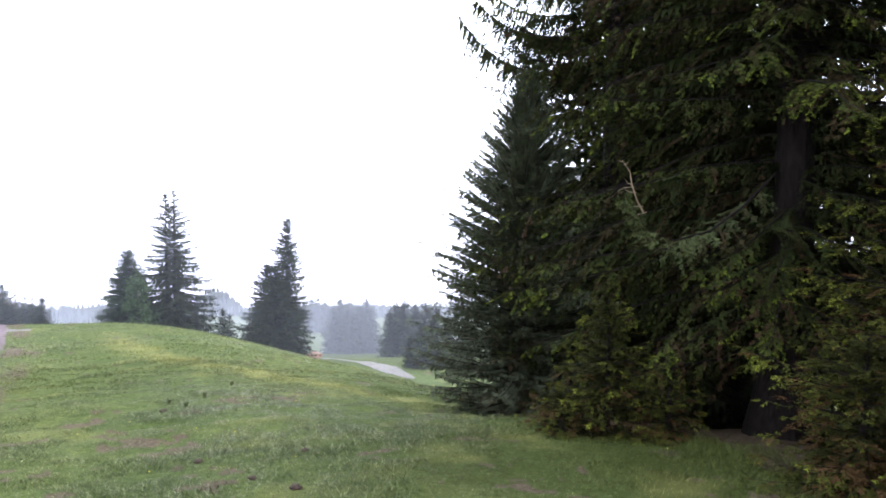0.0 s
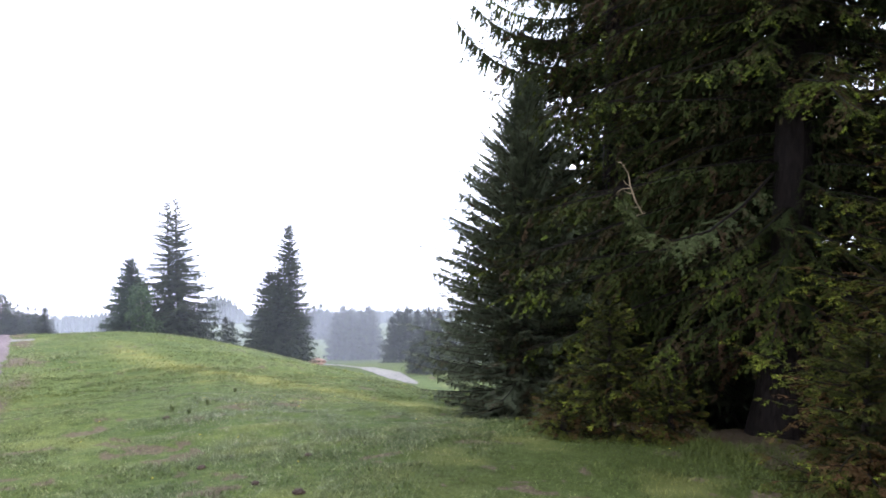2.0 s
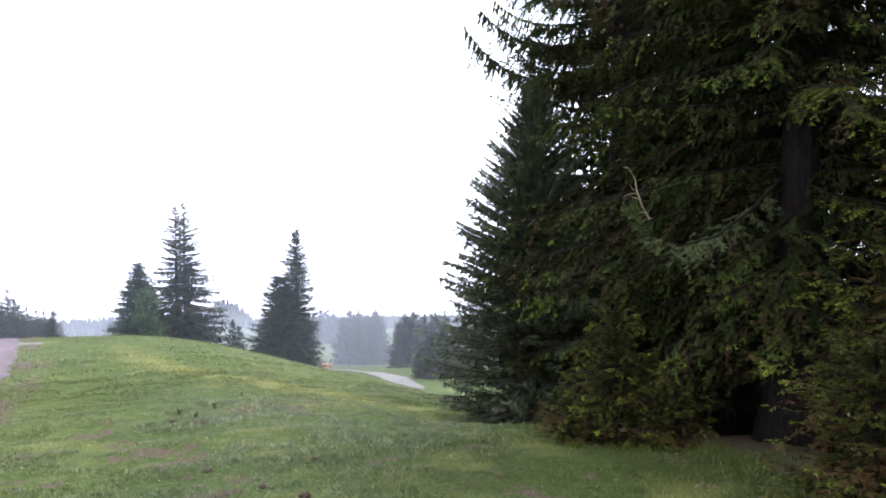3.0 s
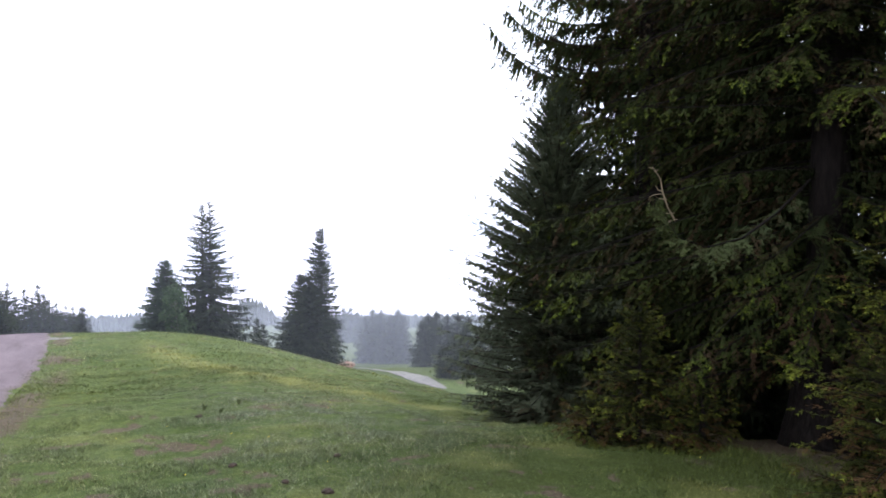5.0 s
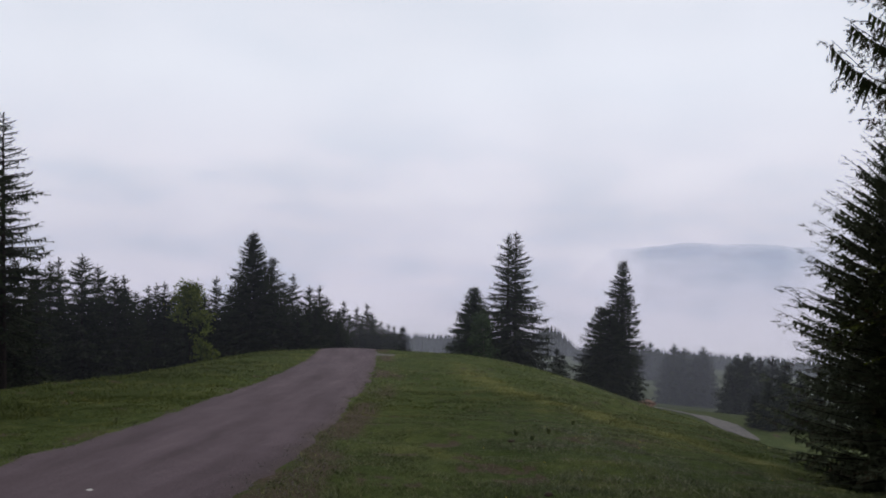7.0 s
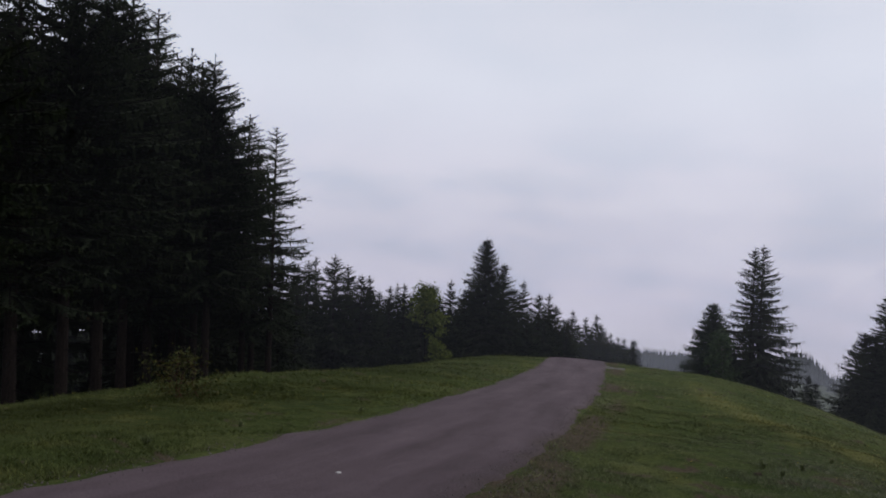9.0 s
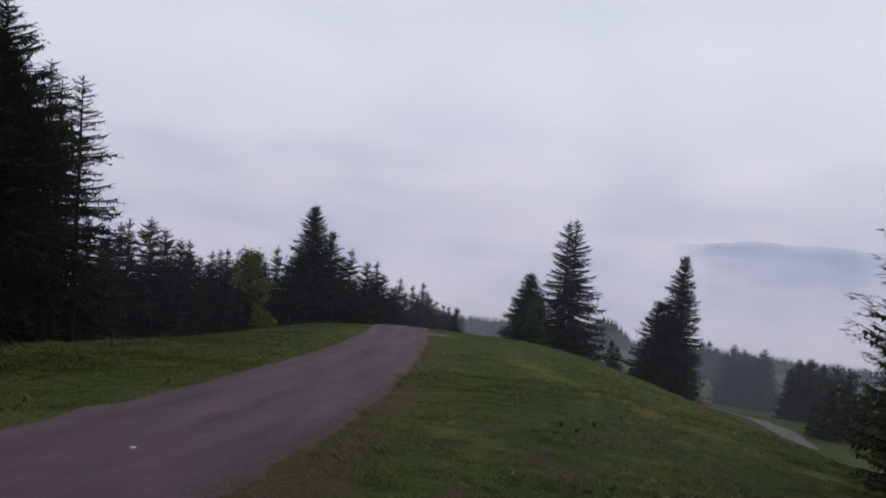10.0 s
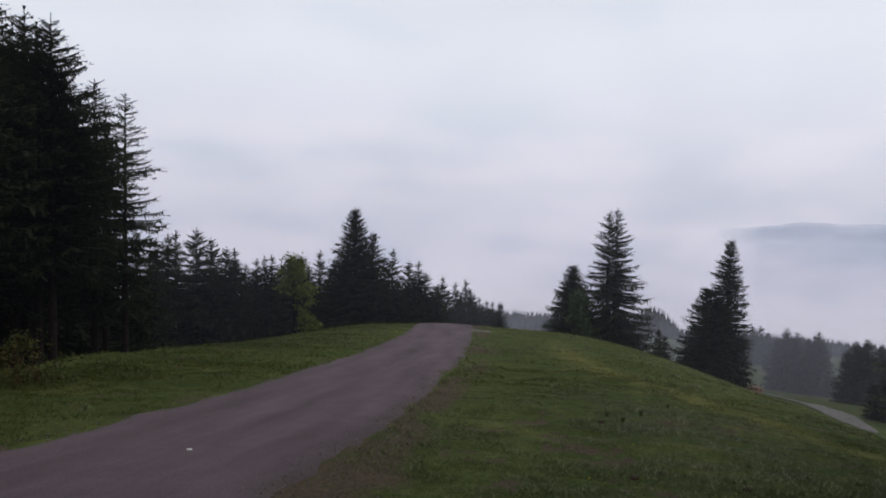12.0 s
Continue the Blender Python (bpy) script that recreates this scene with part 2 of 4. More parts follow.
def lattice(ix, iy):
    h = (ix.astype(np.int64) * 374761393 + iy.astype(np.int64) * 668265263) & 0x7FFFFFFF
    h = ((h ^ (h >> 13)) * 1274126177) & 0x7FFFFFFF
    return ((h ^ (h >> 16)) & 0xFFFF) / 65535.0


def soft_noise(x, y):
    x, y = np.asarray(x, float), np.asarray(y, float)
    ix, iy = np.floor(x), np.floor(y)
    fx, fy = x - ix, y - iy
    fx, fy = fx * fx * (3 - 2 * fx), fy * fy * (3 - 2 * fy)
    a, b = lattice(ix, iy), lattice(ix + 1, iy)
    c, d = lattice(ix, iy + 1), lattice(ix + 1, iy + 1)
    return (a + (b - a) * fx) * (1 - fy) + (c + (d - c) * fx) * fy - 0.5


def road_edges(s):
    """Left and right edge of the road, which bends a little to both ends."""
    k = [-12, 5, 8, 12, 20, 30, 40, 70]
    return (np.interp(s, k, [-7.2, -4.95, -4.65, -4.42, -4.33, -4.6, -5.0, -6.4]),
            np.interp(s, k, [-3.7, -1.75, -1.55, -1.40, -1.27, -1.45, -1.8, -3.1]))


def road_mask(s, q, soft=0.5):
    left, right = road_edges(s)
    return np.clip((q - left + soft) / soft, 0, 1) * np.clip((right + soft - q) / soft, 0, 1)


def land(x, y):
    """Height of the ground: a hill shoulder that falls away to a valley."""
    x, y = np.asarray(x, float), np.asarray(y, float)
    s, q = along(x, y)
    z = -0.14 * s + 0.628 * (np.exp(-((s - 46.93) / 25) ** 2) - math.exp(-(46.93 / 25) ** 2)) - 0.023 * np.maximum(0, s - 42.08) ** 2
    z = np.where(s < 0, -0.14 * s * np.exp(np.minimum(0, s) / 60), z)
    dq = np.maximum(0, q - 1.715)
    z = z - 0.034 * dq ** 2 / (1 + 0.0455 * dq)
    dl = np.maximum(0, -q - 7.07)
    z = z - 0.0368 * dl ** 2 / (1 + 0.05 * dl)
    z = z + 0.34 * np.exp(-((x - 3.7) ** 2 + (y - 7.9) ** 2) / 7.0)
    z = z + 0.28 * np.exp(-((s - 18.2) / 5.0) ** 2 - ((q + 10.6) / 2.2) ** 2)
    z = z + 0.24 * np.exp(-((s - 43) / 7.0) ** 2 - ((q + 3.6) / 4.5) ** 2)
    r = np.hypot(x, y)
    far = np.interp(r, FAR_R, FAR_Z)
    k = 0.6
    d = np.clip((z - far) / k, -40, 40)
    z = np.where(d > 20, z, far + k * np.log1p(np.exp(d)))
    rough = 1 - road_mask(s, q)
    fade = np.clip(1.3 - r / 60, 0, 1)
    z = z + rough * fade * (0.10 * soft_noise(x / 2.7, y / 2.7) + 0.075 * soft_noise(x / 0.9 + 9, y / 0.9) + 0.05 * soft_noise(x / 0.31, y / 0.31 + 5))
    return z - 0.08 * np.clip((r - 15) / 15, 0, 1) + np.clip(r / 90 - 1, 0, 1) * (1.6 * soft_noise(x / 40, y / 40))


def bareness(x, y):
    """Where the turf is worn down to soil: road verges and hoof-trodden spots."""
    s, q = along(x, y)
    left, right = road_edges(s)
    verge = np.exp(-((q - right - 0.28) / 0.36) ** 2) * (0.35 + 1.1 * soft_noise(s / 1.6, q / 0.5))
    verge = verge + 1.1 * np.exp(-((q - right - 0.3) / 0.5) ** 2) * np.clip((10 - s) / 5, 0, 1) * (0.8 + 1.2 * soft_noise(x / 0.5, y / 0.5))
    verge = verge + 0.35 * np.exp(-((q - right - 0.6) / 0.55) ** 2) * np.clip((s - 10) / 6, 0, 1) * np.clip(0.55 + 1.3 * soft_noise(s / 2.2, q / 0.6), 0, 1)
    verge = verge + 0.4 * np.exp(-((q - left + 0.15) / 0.18) ** 2) * (0.6 + soft_noise(s / 1.5, 7))
    for tx, ty, tr in ((3.7, 7.9, 2.2), (1.1, 10.4, 0.8), (2.3, 8.2, 1.0)):
        verge = verge + np.clip(0.95 - np.hypot(x - tx, y - ty) / tr + 1.3 * soft_noise(x / 0.4, y / 0.4), 0, 0.85)
    r, az = np.hypot(x, y), np.degrees(np.arctan2(x, y))
    verge = np.maximum(verge, np.clip((r - np.interp(az, [-1, 2, 5, 9.3, 17.6, 23.3, 30, 60], [30, 12, 9.2, 8.0, 7.4, 6.9, 6.2, 5.2]) + 0.8 * soft_noise(x / 0.5, y / 0.5)) * 2, 0, 1) * (az > -3) * (az < 120) * (r < 17))
    a = 0.75 * soft_noise(s / 0.5 + 31, q / 0.5 + 17) + 0.75 * soft_noise(x / 0.19, y / 0.11) + 0.3 * soft_noise(x / 0.07, y / 0.05)
    zone = np.exp(-((q - 0.5) / 0.9) ** 2) * np.exp(-((s - 8) / 3.5) ** 2) + 0.5 * np.exp(-((q - 1.5) / 0.8) ** 2) * np.exp(-((s - 6) / 2) ** 2)
    spots = np.clip((a - 0.36 + 0.2 * zone) * 4, 0, 0.7)
    return np.clip(np.maximum(verge, spots), 0, 1)


def strawness(x, y):
    """A yellowish strip of old grass and dandelions slanting across the slope, and scattered dry patches."""
    s, q = along(x, y)
    mid = np.interp(s, [6, 9, 11.3, 12.3, 14.2, 17, 21.2, 32], [7.2, 5.4, 4.3, 4.06, 3.44, 2.6, 2.25, 1.8])
    band = np.exp(-((q - mid) / (0.28 + 0.012 * s)) ** 2) * np.clip((s - 7) / 3, 0, 1) * np.clip((34 - s) / 8, 0, 1)
    patch = np.clip(soft_noise(x / 0.9 + 50, y / 0.9) + 0.6 * soft_noise(x / 0.3, y / 0.3 + 8) - 0.22, 0, 1) * 2.2
    return np.clip(band * np.clip(0.55 + 1.0 * soft_noise(x / 0.5, y / 0.5) + 0.4 * soft_noise(x / 1.7, y / 1.7), 0, 0.9) + 0.5 * patch, 0, 0.8)


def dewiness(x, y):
    """Pale dewy patches of the open pasture, raised to paint in glare; held back beside the spruces and forest to
    darken shaded grass.
    """
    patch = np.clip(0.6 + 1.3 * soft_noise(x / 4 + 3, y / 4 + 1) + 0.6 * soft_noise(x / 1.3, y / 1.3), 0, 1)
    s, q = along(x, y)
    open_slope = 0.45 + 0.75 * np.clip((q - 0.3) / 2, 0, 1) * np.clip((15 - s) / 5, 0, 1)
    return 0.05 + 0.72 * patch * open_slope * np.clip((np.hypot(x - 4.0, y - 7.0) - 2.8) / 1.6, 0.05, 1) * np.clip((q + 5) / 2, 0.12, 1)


def lush_shading(x, y):
    """Deeper green, longer grass along the edge of the stand, towards the forest and far off; its dark colour also
    paints in missing shade.
    """
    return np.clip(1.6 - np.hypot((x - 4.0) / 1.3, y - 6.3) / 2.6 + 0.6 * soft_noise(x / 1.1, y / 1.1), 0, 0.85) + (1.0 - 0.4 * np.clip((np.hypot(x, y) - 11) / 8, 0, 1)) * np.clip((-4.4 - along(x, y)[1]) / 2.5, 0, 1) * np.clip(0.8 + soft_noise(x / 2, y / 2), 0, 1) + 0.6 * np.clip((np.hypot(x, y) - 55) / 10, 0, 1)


def mesh_from(name, verts, faces, material, smooth=False, **attrs):
    me = bpy.data.meshes.new(name)
    verts = np.asarray(verts, np.float32)
    faces = np.asarray(faces, np.int32)
    k = faces.shape[1]
    me.vertices.add(len(verts))
    me.vertices.foreach_set("co", verts.ravel())
    me.loops.add(faces.size)
    me.loops.foreach_set("vertex_index", faces.ravel())
    me.polygons.add(len(faces))
    me.polygons.foreach_set("loop_start", np.arange(0, faces.size, k, dtype=np.int32))
    me.polygons.foreach_set("use_smooth", np.full(len(faces), smooth))
    me.materials.append(material)
    for key, values in attrs.items():
        at = me.attributes.new(key, "FLOAT", "POINT")
        at.data.foreach_set("value", np.asarray(values, np.float32))
    me.update(calc_edges=True)
    me.validate()
    return me


def part(name, me, parent, label=""):
    ob = new(name, me)
    ob.parent = parent
    return tagged(ob, label)


def grid_faces(nr, nc, wrap=False):
    i, j = np.meshgrid(np.arange(nr - 1), np.arange(nc if wrap else nc - 1), indexing="ij")
    j2 = (j + 1) % nc
    return np.stack([i * nc + j, i * nc + j2, (i + 1) * nc + j2, (i + 1) * nc + j], -1).reshape(-1, 4)


def build_ground():
    radii = np.concatenate([[0.0], np.geomspace(0.6, 70, 250), np.geomspace(74, 4600, 70)])
    front = np.radians(np.arange(-85, 45, 0.5))
    rest = np.radians(np.arange(45, 275, 2.5))
    ang = np.concatenate([front, rest])
    R, A = np.meshgrid(radii, ang, indexing="ij")
    x, y = R * np.sin(A), R * np.cos(A)
    z = land(x, y)
    v = np.stack([x, y, z], -1).reshape(-1, 3)
    f = grid_faces(len(radii), len(ang), True)[:, ::-1]
    me = mesh_from("ground", v, f, TURF, True, bare=bareness(x, y).ravel() * (R.ravel() < 60), straw=strawness(x, y).ravel() * (R.ravel() < 60), lush_shade=lush_shading(x, y).ravel())
    tagged(new("ground", me), "sloping alpine pasture of short damp grass with muddy worn spots", "meadow", kind="structure")


def build_road():
    s = np.concatenate([np.arange(-12, 50, 0.25), np.arange(50, 70, 1.0)])
    q = np.linspace(0, 1, 25)
    S, U = np.meshgrid(s, q, indexing="ij")
    left = road_edges(S)[0] + 0.18 * soft_noise(S / 0.8, 3) + 0.10 * soft_noise(S / 0.25, 8)
    right = road_edges(S)[1] + 0.20 * soft_noise(S / 0.9, 13) + 0.12 * soft_noise(S / 0.25, 21)
    Q = left + (right - left) * U
    x, y = S * SD + Q * CD, S * CD - Q * SD
    z = land(x, y) + 0.03 + 0.03 * (1 - (2 * U - 1) ** 2) - 0.045 * (np.abs(2 * U - 1) > 0.99)
    edge = np.abs(2 * U - 1)
    bare = np.clip((edge - 0.86) * 6 + soft_noise(S / 0.4, Q / 0.4) * 0.8, 0, 0.8) * (edge > 0.7)
    me = mesh_from("road", np.stack([x, y, z], -1).reshape(-1, 3), grid_faces(len(s), len(q)), ASPHALT, True, bare=bare.ravel(), lane=U.ravel() * 5, run=S.ravel() * 0.16)
    tagged(new("road", me), "narrow worn grey-mauve asphalt mountain road over the hill", "road", kind="structure")


def build_lower_track():
    t = np.linspace(0, 1, 60)
    knots = [0, 0.22, 0.44, 0.66, 0.83, 1]
    az = np.radians(np.interp(t, knots, [-10.3, -8.5, -6.8, -5.0, -3.6, -2.1]))
    rr = np.interp(t, knots, [71, 68, 63, 59, 56.3, 52.5])
    rows = []
    for w in np.linspace(-1, 1, 7):
        half = np.interp(t, knots, [0.4, 0.6, 1.1, 2.1, 2.6, 0.5]) + 0.6 * soft_noise(t * 24, 5 + 3 * w)
        r2 = rr + w * half
        x, y = r2 * np.sin(az), r2 * np.cos(az)
        rows.append(np.stack([x, y, land(x, y) + 0.05], -1))
    v = np.stack(rows, 1).reshape(-1, 3)
    me = mesh_from("track", v, grid_faces(60, 7), GRAVEL, True)
    tagged(new("track", me), "pale gravel track curving across the lower meadow", "track", kind="structure")


def build_side_strip():
    """A short pale gravel pull-out beside the road's crest."""
    a, u = np.meshgrid(np.linspace(0, 1, 24), np.linspace(0, 1, 5), indexing="ij")
    sd = 36.5 + 2.0 * u * (1 - 0.5 * a) + 0.4 * soft_noise(a * 6, u * 3)
    q = -1.9 + 1.1 * a
    x, y = sd * SD + q * CD, sd * CD - q * SD
    me = mesh_from("gravel_strip", np.stack([x, y, land(x, y) + 0.015], -1).reshape(-1, 3), grid_faces(24, 5)[:, ::-1], GRAVEL, True)
    tagged(new("gravel_strip", me), "short pale gravel pull-out beside the road's crest", "track", kind="structure")


build_side_strip()
build_ground()
build_road()
build_lower_track()


# ---- trees ----
def unit(v):
    return v / np.maximum(np.linalg.norm(v, axis=-1, keepdims=True), 1e-9)


class Soup:
    """Collects triangles and their per-vertex values."""

    def __init__(self):
        self.v, self.f, self.fresh, self.dry, self.n = [], [], [], [], 0

    def add(self, v, f, fresh=0.0, dry=0.0):
        v = np.asarray(v).reshape(-1, 3)
        self.v.append(v)
        self.f.append(np.asarray(f).reshape(-1, 3) + self.n)
        self.fresh.append(np.broadcast_to(fresh, len(v)).astype(float))
        self.dry.append(np.broadcast_to(dry, len(v)).astype(float))
        self.n += len(v)

    def mesh(self, name, material):
        return mesh_from(name, np.concatenate(self.v), np.concatenate(self.f), material, False,
                         fresh=np.concatenate(self.fresh), dry=np.concatenate(self.dry))


def tube(soup, pts, radii, sides=6):
    pts, radii = np.asarray(pts, float), np.asarray(radii, float)
    tan = unit(np.gradient(pts, axis=0))
    ref = np.where(np.abs(tan[:, 2:3]) > 0.9, [[1.0, 0, 0]], [[0, 0, 1.0]])
    a = unit(np.cross(tan, ref))
    b = np.cross(tan, a)
    ang = np.linspace(0, 2 * math.pi, sides, endpoint=False)
    ring = pts[:, None] + radii[:, None, None] * (np.cos(ang)[None, :, None] * a[:, None] + np.sin(ang)[None, :, None] * b[:, None])
    q = grid_faces(len(pts), sides, True)
    soup.add(ring, np.concatenate([q[:, [0, 1, 2]], q[:, [0, 2, 3]]]))


def kites(soup, rg, start, way, length, width, normal, fresh, dry, comb=False):
    """Needle-clad twigs in the plane of their spray: slim blades from afar, combs of needle tufts where seen close."""
    n = len(start)
    if not n:
        return
    across = unit(np.cross(way, normal + rg.normal(0, 0.3, (n, 3))))
    if not comb:
        across = across * (width * rg.uniform(0.7, 1.3, n) / 2)[:, None]
        tip = start + way * length[:, None]
        tip[:, 2] -= 0.12 * length * rg.uniform(0, 1, n)
        mid = start + way * (length * rg.uniform(0.3, 0.55, n))[:, None]
        v = np.stack([start, mid + across, mid - across, tip], 1)
        f = np.array([[0, 1, 3], [0, 3, 2]])
        tone = np.array([0.2, 0.55, 0.55, 1.0])
    else:
        sag = 0.15 * length * rg.uniform(0, 1, n)
        vs, f, tone = [], [], []
        for k, u in enumerate((0.0, 0.5)):
            p0, p1 = start + way * (length * u)[:, None], start + way * (length * (u + 0.34))[:, None]
            p0[:, 2] -= sag * u * u
            p1[:, 2] -= sag * (u + 0.34) ** 2
            for sd in (1.0, -1.0):
                w = (width * rg.uniform(0.6, 1.2, n) * (1.1 - 0.45 * u))[:, None]
                apex = p1 + way * (0.75 * w) + across * (sd * w)
                apex[:, 2] -= 0.2 * w[:, 0]
                f.append([len(vs), len(vs) + 1, len(vs) + 2])
                vs += [p0, p1, apex]
                tone += [u, u + 0.4, u + 0.5]
        v, f, tone = np.stack(vs, 1), np.array(f), np.clip(np.array(tone), 0.1, 1)
    k = v.shape[1]
    soup.add(v, f[None] + (np.arange(n) * k)[:, None, None], np.clip(fresh[:, None] * tone[None], 0, 1).ravel(), np.repeat(dry, k))


UP = np.array([0, 0, 1.0])


def clothe(crown, rg, at, L, f, lets=9.0, let_len=0.3, let_min=0.1, spread=1.0, hang=0.3, twig=0.12, twig_w=0.03, per_let=26.0, twig_hang=0.1,
           fresh=0.5, dry=0.1, comb=False, inner=0.1, tipward=0.8, coarse=None, full=1.0):
    """Hang boughs with branchlets and their twigs. at(i, u): points on the boughs; L: their lengths; f: their heights on the tree, 0 to 1."""
    n = len(L)
    scale = np.ones(n) if coarse is None else np.where(coarse, 0.5, 1.0)
    count = np.maximum(3, np.round(lets * L * scale * full * rg.uniform(0.8, 1.2, n))).astype(int)
    i = np.repeat(np.arange(n), count)
    u = 1 - (1 - inner) * rg.random(len(i)) ** tipward
    ends = np.arange(n)
    i, u = np.concatenate([i, ends]), np.concatenate([u, np.full(n, 0.96)])
    last = np.arange(len(i)) >= len(i) - n
    along_it = unit(at(i, u + 0.03) - at(i, u - 0.03))
    lat = unit(np.cross(UP, along_it))
    plane = np.cross(along_it, lat)
    side = np.where(rg.random(len(i)) < 0.5, -1.0, 1.0)
    ang = np.where(last, 0.0, rg.uniform(0.55, 1.15, len(i)))
    form = np.clip(1.15 * (1.03 - u), 0.05, 1) ** 0.6 * np.clip(0.45 + 1.4 * u, 0, 1)
    size = (let_len * L[i] * np.where(last, 0.4, form) + let_min) * rg.uniform(0.5, 1.2, len(i))
    way = unit(along_it * np.cos(ang)[:, None] + lat * (side * np.sin(ang) * spread)[:, None] + rg.normal(0, 0.12, (len(i), 3)) - UP * (hang * rg.uniform(0.1, 1.5, len(i)) * ~last)[:, None])
    start = at(i, u)
    # fresh tips are paler; squaring u also paints shade into the inner twigs
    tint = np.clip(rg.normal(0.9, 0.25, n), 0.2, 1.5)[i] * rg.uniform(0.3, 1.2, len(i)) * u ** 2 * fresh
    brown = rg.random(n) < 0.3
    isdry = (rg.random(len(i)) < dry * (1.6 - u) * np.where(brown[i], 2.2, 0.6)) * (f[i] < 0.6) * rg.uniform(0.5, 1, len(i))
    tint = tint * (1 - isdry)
    big = np.where(coarse[i], 2.0, 1.0) if coarse is not None else np.ones(len(i))
    slim = np.clip(0.6 + 0.5 * L[i] / L.max(), 0, 1)
    size = size * slim
    big = big * slim
    stem = way * 1.0
    stem[:, 2] -= 0.11
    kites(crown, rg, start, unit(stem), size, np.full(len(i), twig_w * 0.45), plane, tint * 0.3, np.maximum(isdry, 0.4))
    many = np.maximum(2, np.round(per_let * size / big)).astype(int)
    j = np.repeat(np.arange(len(i)), many)
    v = rg.uniform(0.05, 1.0, len(j))
    j, v = np.concatenate([j, np.arange(len(i))]), np.concatenate([v, np.full(len(i), 0.97)])
    end = np.arange(len(j)) >= len(j) - len(i)
    flat = unit(np.cross(way, plane + rg.normal(0, 0.2, (len(i), 3))))
    p = start[j] + way[j] * (size[j] * v)[:, None]
    p[:, 2] -= 0.22 * size[j] * v ** 2
    sd = np.where(rg.random(len(j)) < 0.5, -1.0, 1.0)
    b = np.where(end, 0.0, rg.uniform(0.45, 1.0, len(j)))
    d = unit(way[j] * np.cos(b)[:, None] + flat[j] * (sd * np.sin(b))[:, None] + rg.normal(0, 0.15, (len(j), 3)) - UP * (twig_hang * rg.uniform(0, 1.6, len(j)))[:, None])
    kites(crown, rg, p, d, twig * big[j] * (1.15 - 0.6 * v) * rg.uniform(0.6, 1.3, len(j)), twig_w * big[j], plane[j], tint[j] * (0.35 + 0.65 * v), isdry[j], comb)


def fans(crown, rg, foot, out, L, climb, dr, k, wide, curtain, upturn, tone=0.1, reach=1.0):
    """The close-set twigs along boughs: saw-edged on both sides, with a fringe hanging beneath. Gives back the boughs' axes."""
    n = len(L)
    t = np.linspace(0, reach, k + 1)
    lat = np.stack([-out[:, 1], out[:, 0], 0 * L], -1)
    axis = foot[:, None] + out[:, None] * (L[:, None] * t)[..., None] + UP * (L[:, None] * (climb[:, None] * t - dr[:, None] * t ** 2 + np.reshape(upturn, (-1, 1)) * dr[:, None] * t ** 3.5))[..., None]
    root, ahead = axis[:, :-1], axis[:, 1:]
    mid = (root + ahead) / 2
    form = (0.45 + 1.1 * t[1:]) * (1.04 - t[1:]) ** 0.7
    w = (wide * L[:, None] + 0.045) * form * rg.uniform(0.4, 1.4, (n, k))
    w2 = (wide * L[:, None] + 0.045) * form * rg.uniform(0.4, 1.4, (n, k))
    c = (curtain * L[:, None] + 0.045) * (0.5 + 0.6 * form) * rg.uniform(0.3, 1.5, (n, k))
    a = mid + lat[:, None] * w[..., None] + out[:, None] * (0.6 * w)[..., None] - UP * (0.3 * w)[..., None]
    b = mid - lat[:, None] * w2[..., None] + out[:, None] * (0.6 * w2)[..., None] - UP * (0.3 * w2)[..., None]
    d = mid - UP * c[..., None] + lat[:, None] * (c * rg.normal(0, 0.35, (n, k)))[..., None] + out[:, None] * (0.25 * c)[..., None]
    v = np.stack([root, ahead, a, b, d], 2).reshape(n, 5 * k, 3)
    i = np.arange(k) * 5
    faces = np.concatenate([np.stack([i, i + 1, i + 2], -1), np.stack([i + 1, i, i + 3], -1), np.stack([i, i + 1, i + 4], -1)])
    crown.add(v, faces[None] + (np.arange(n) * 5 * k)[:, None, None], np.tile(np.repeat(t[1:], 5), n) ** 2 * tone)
    return axis


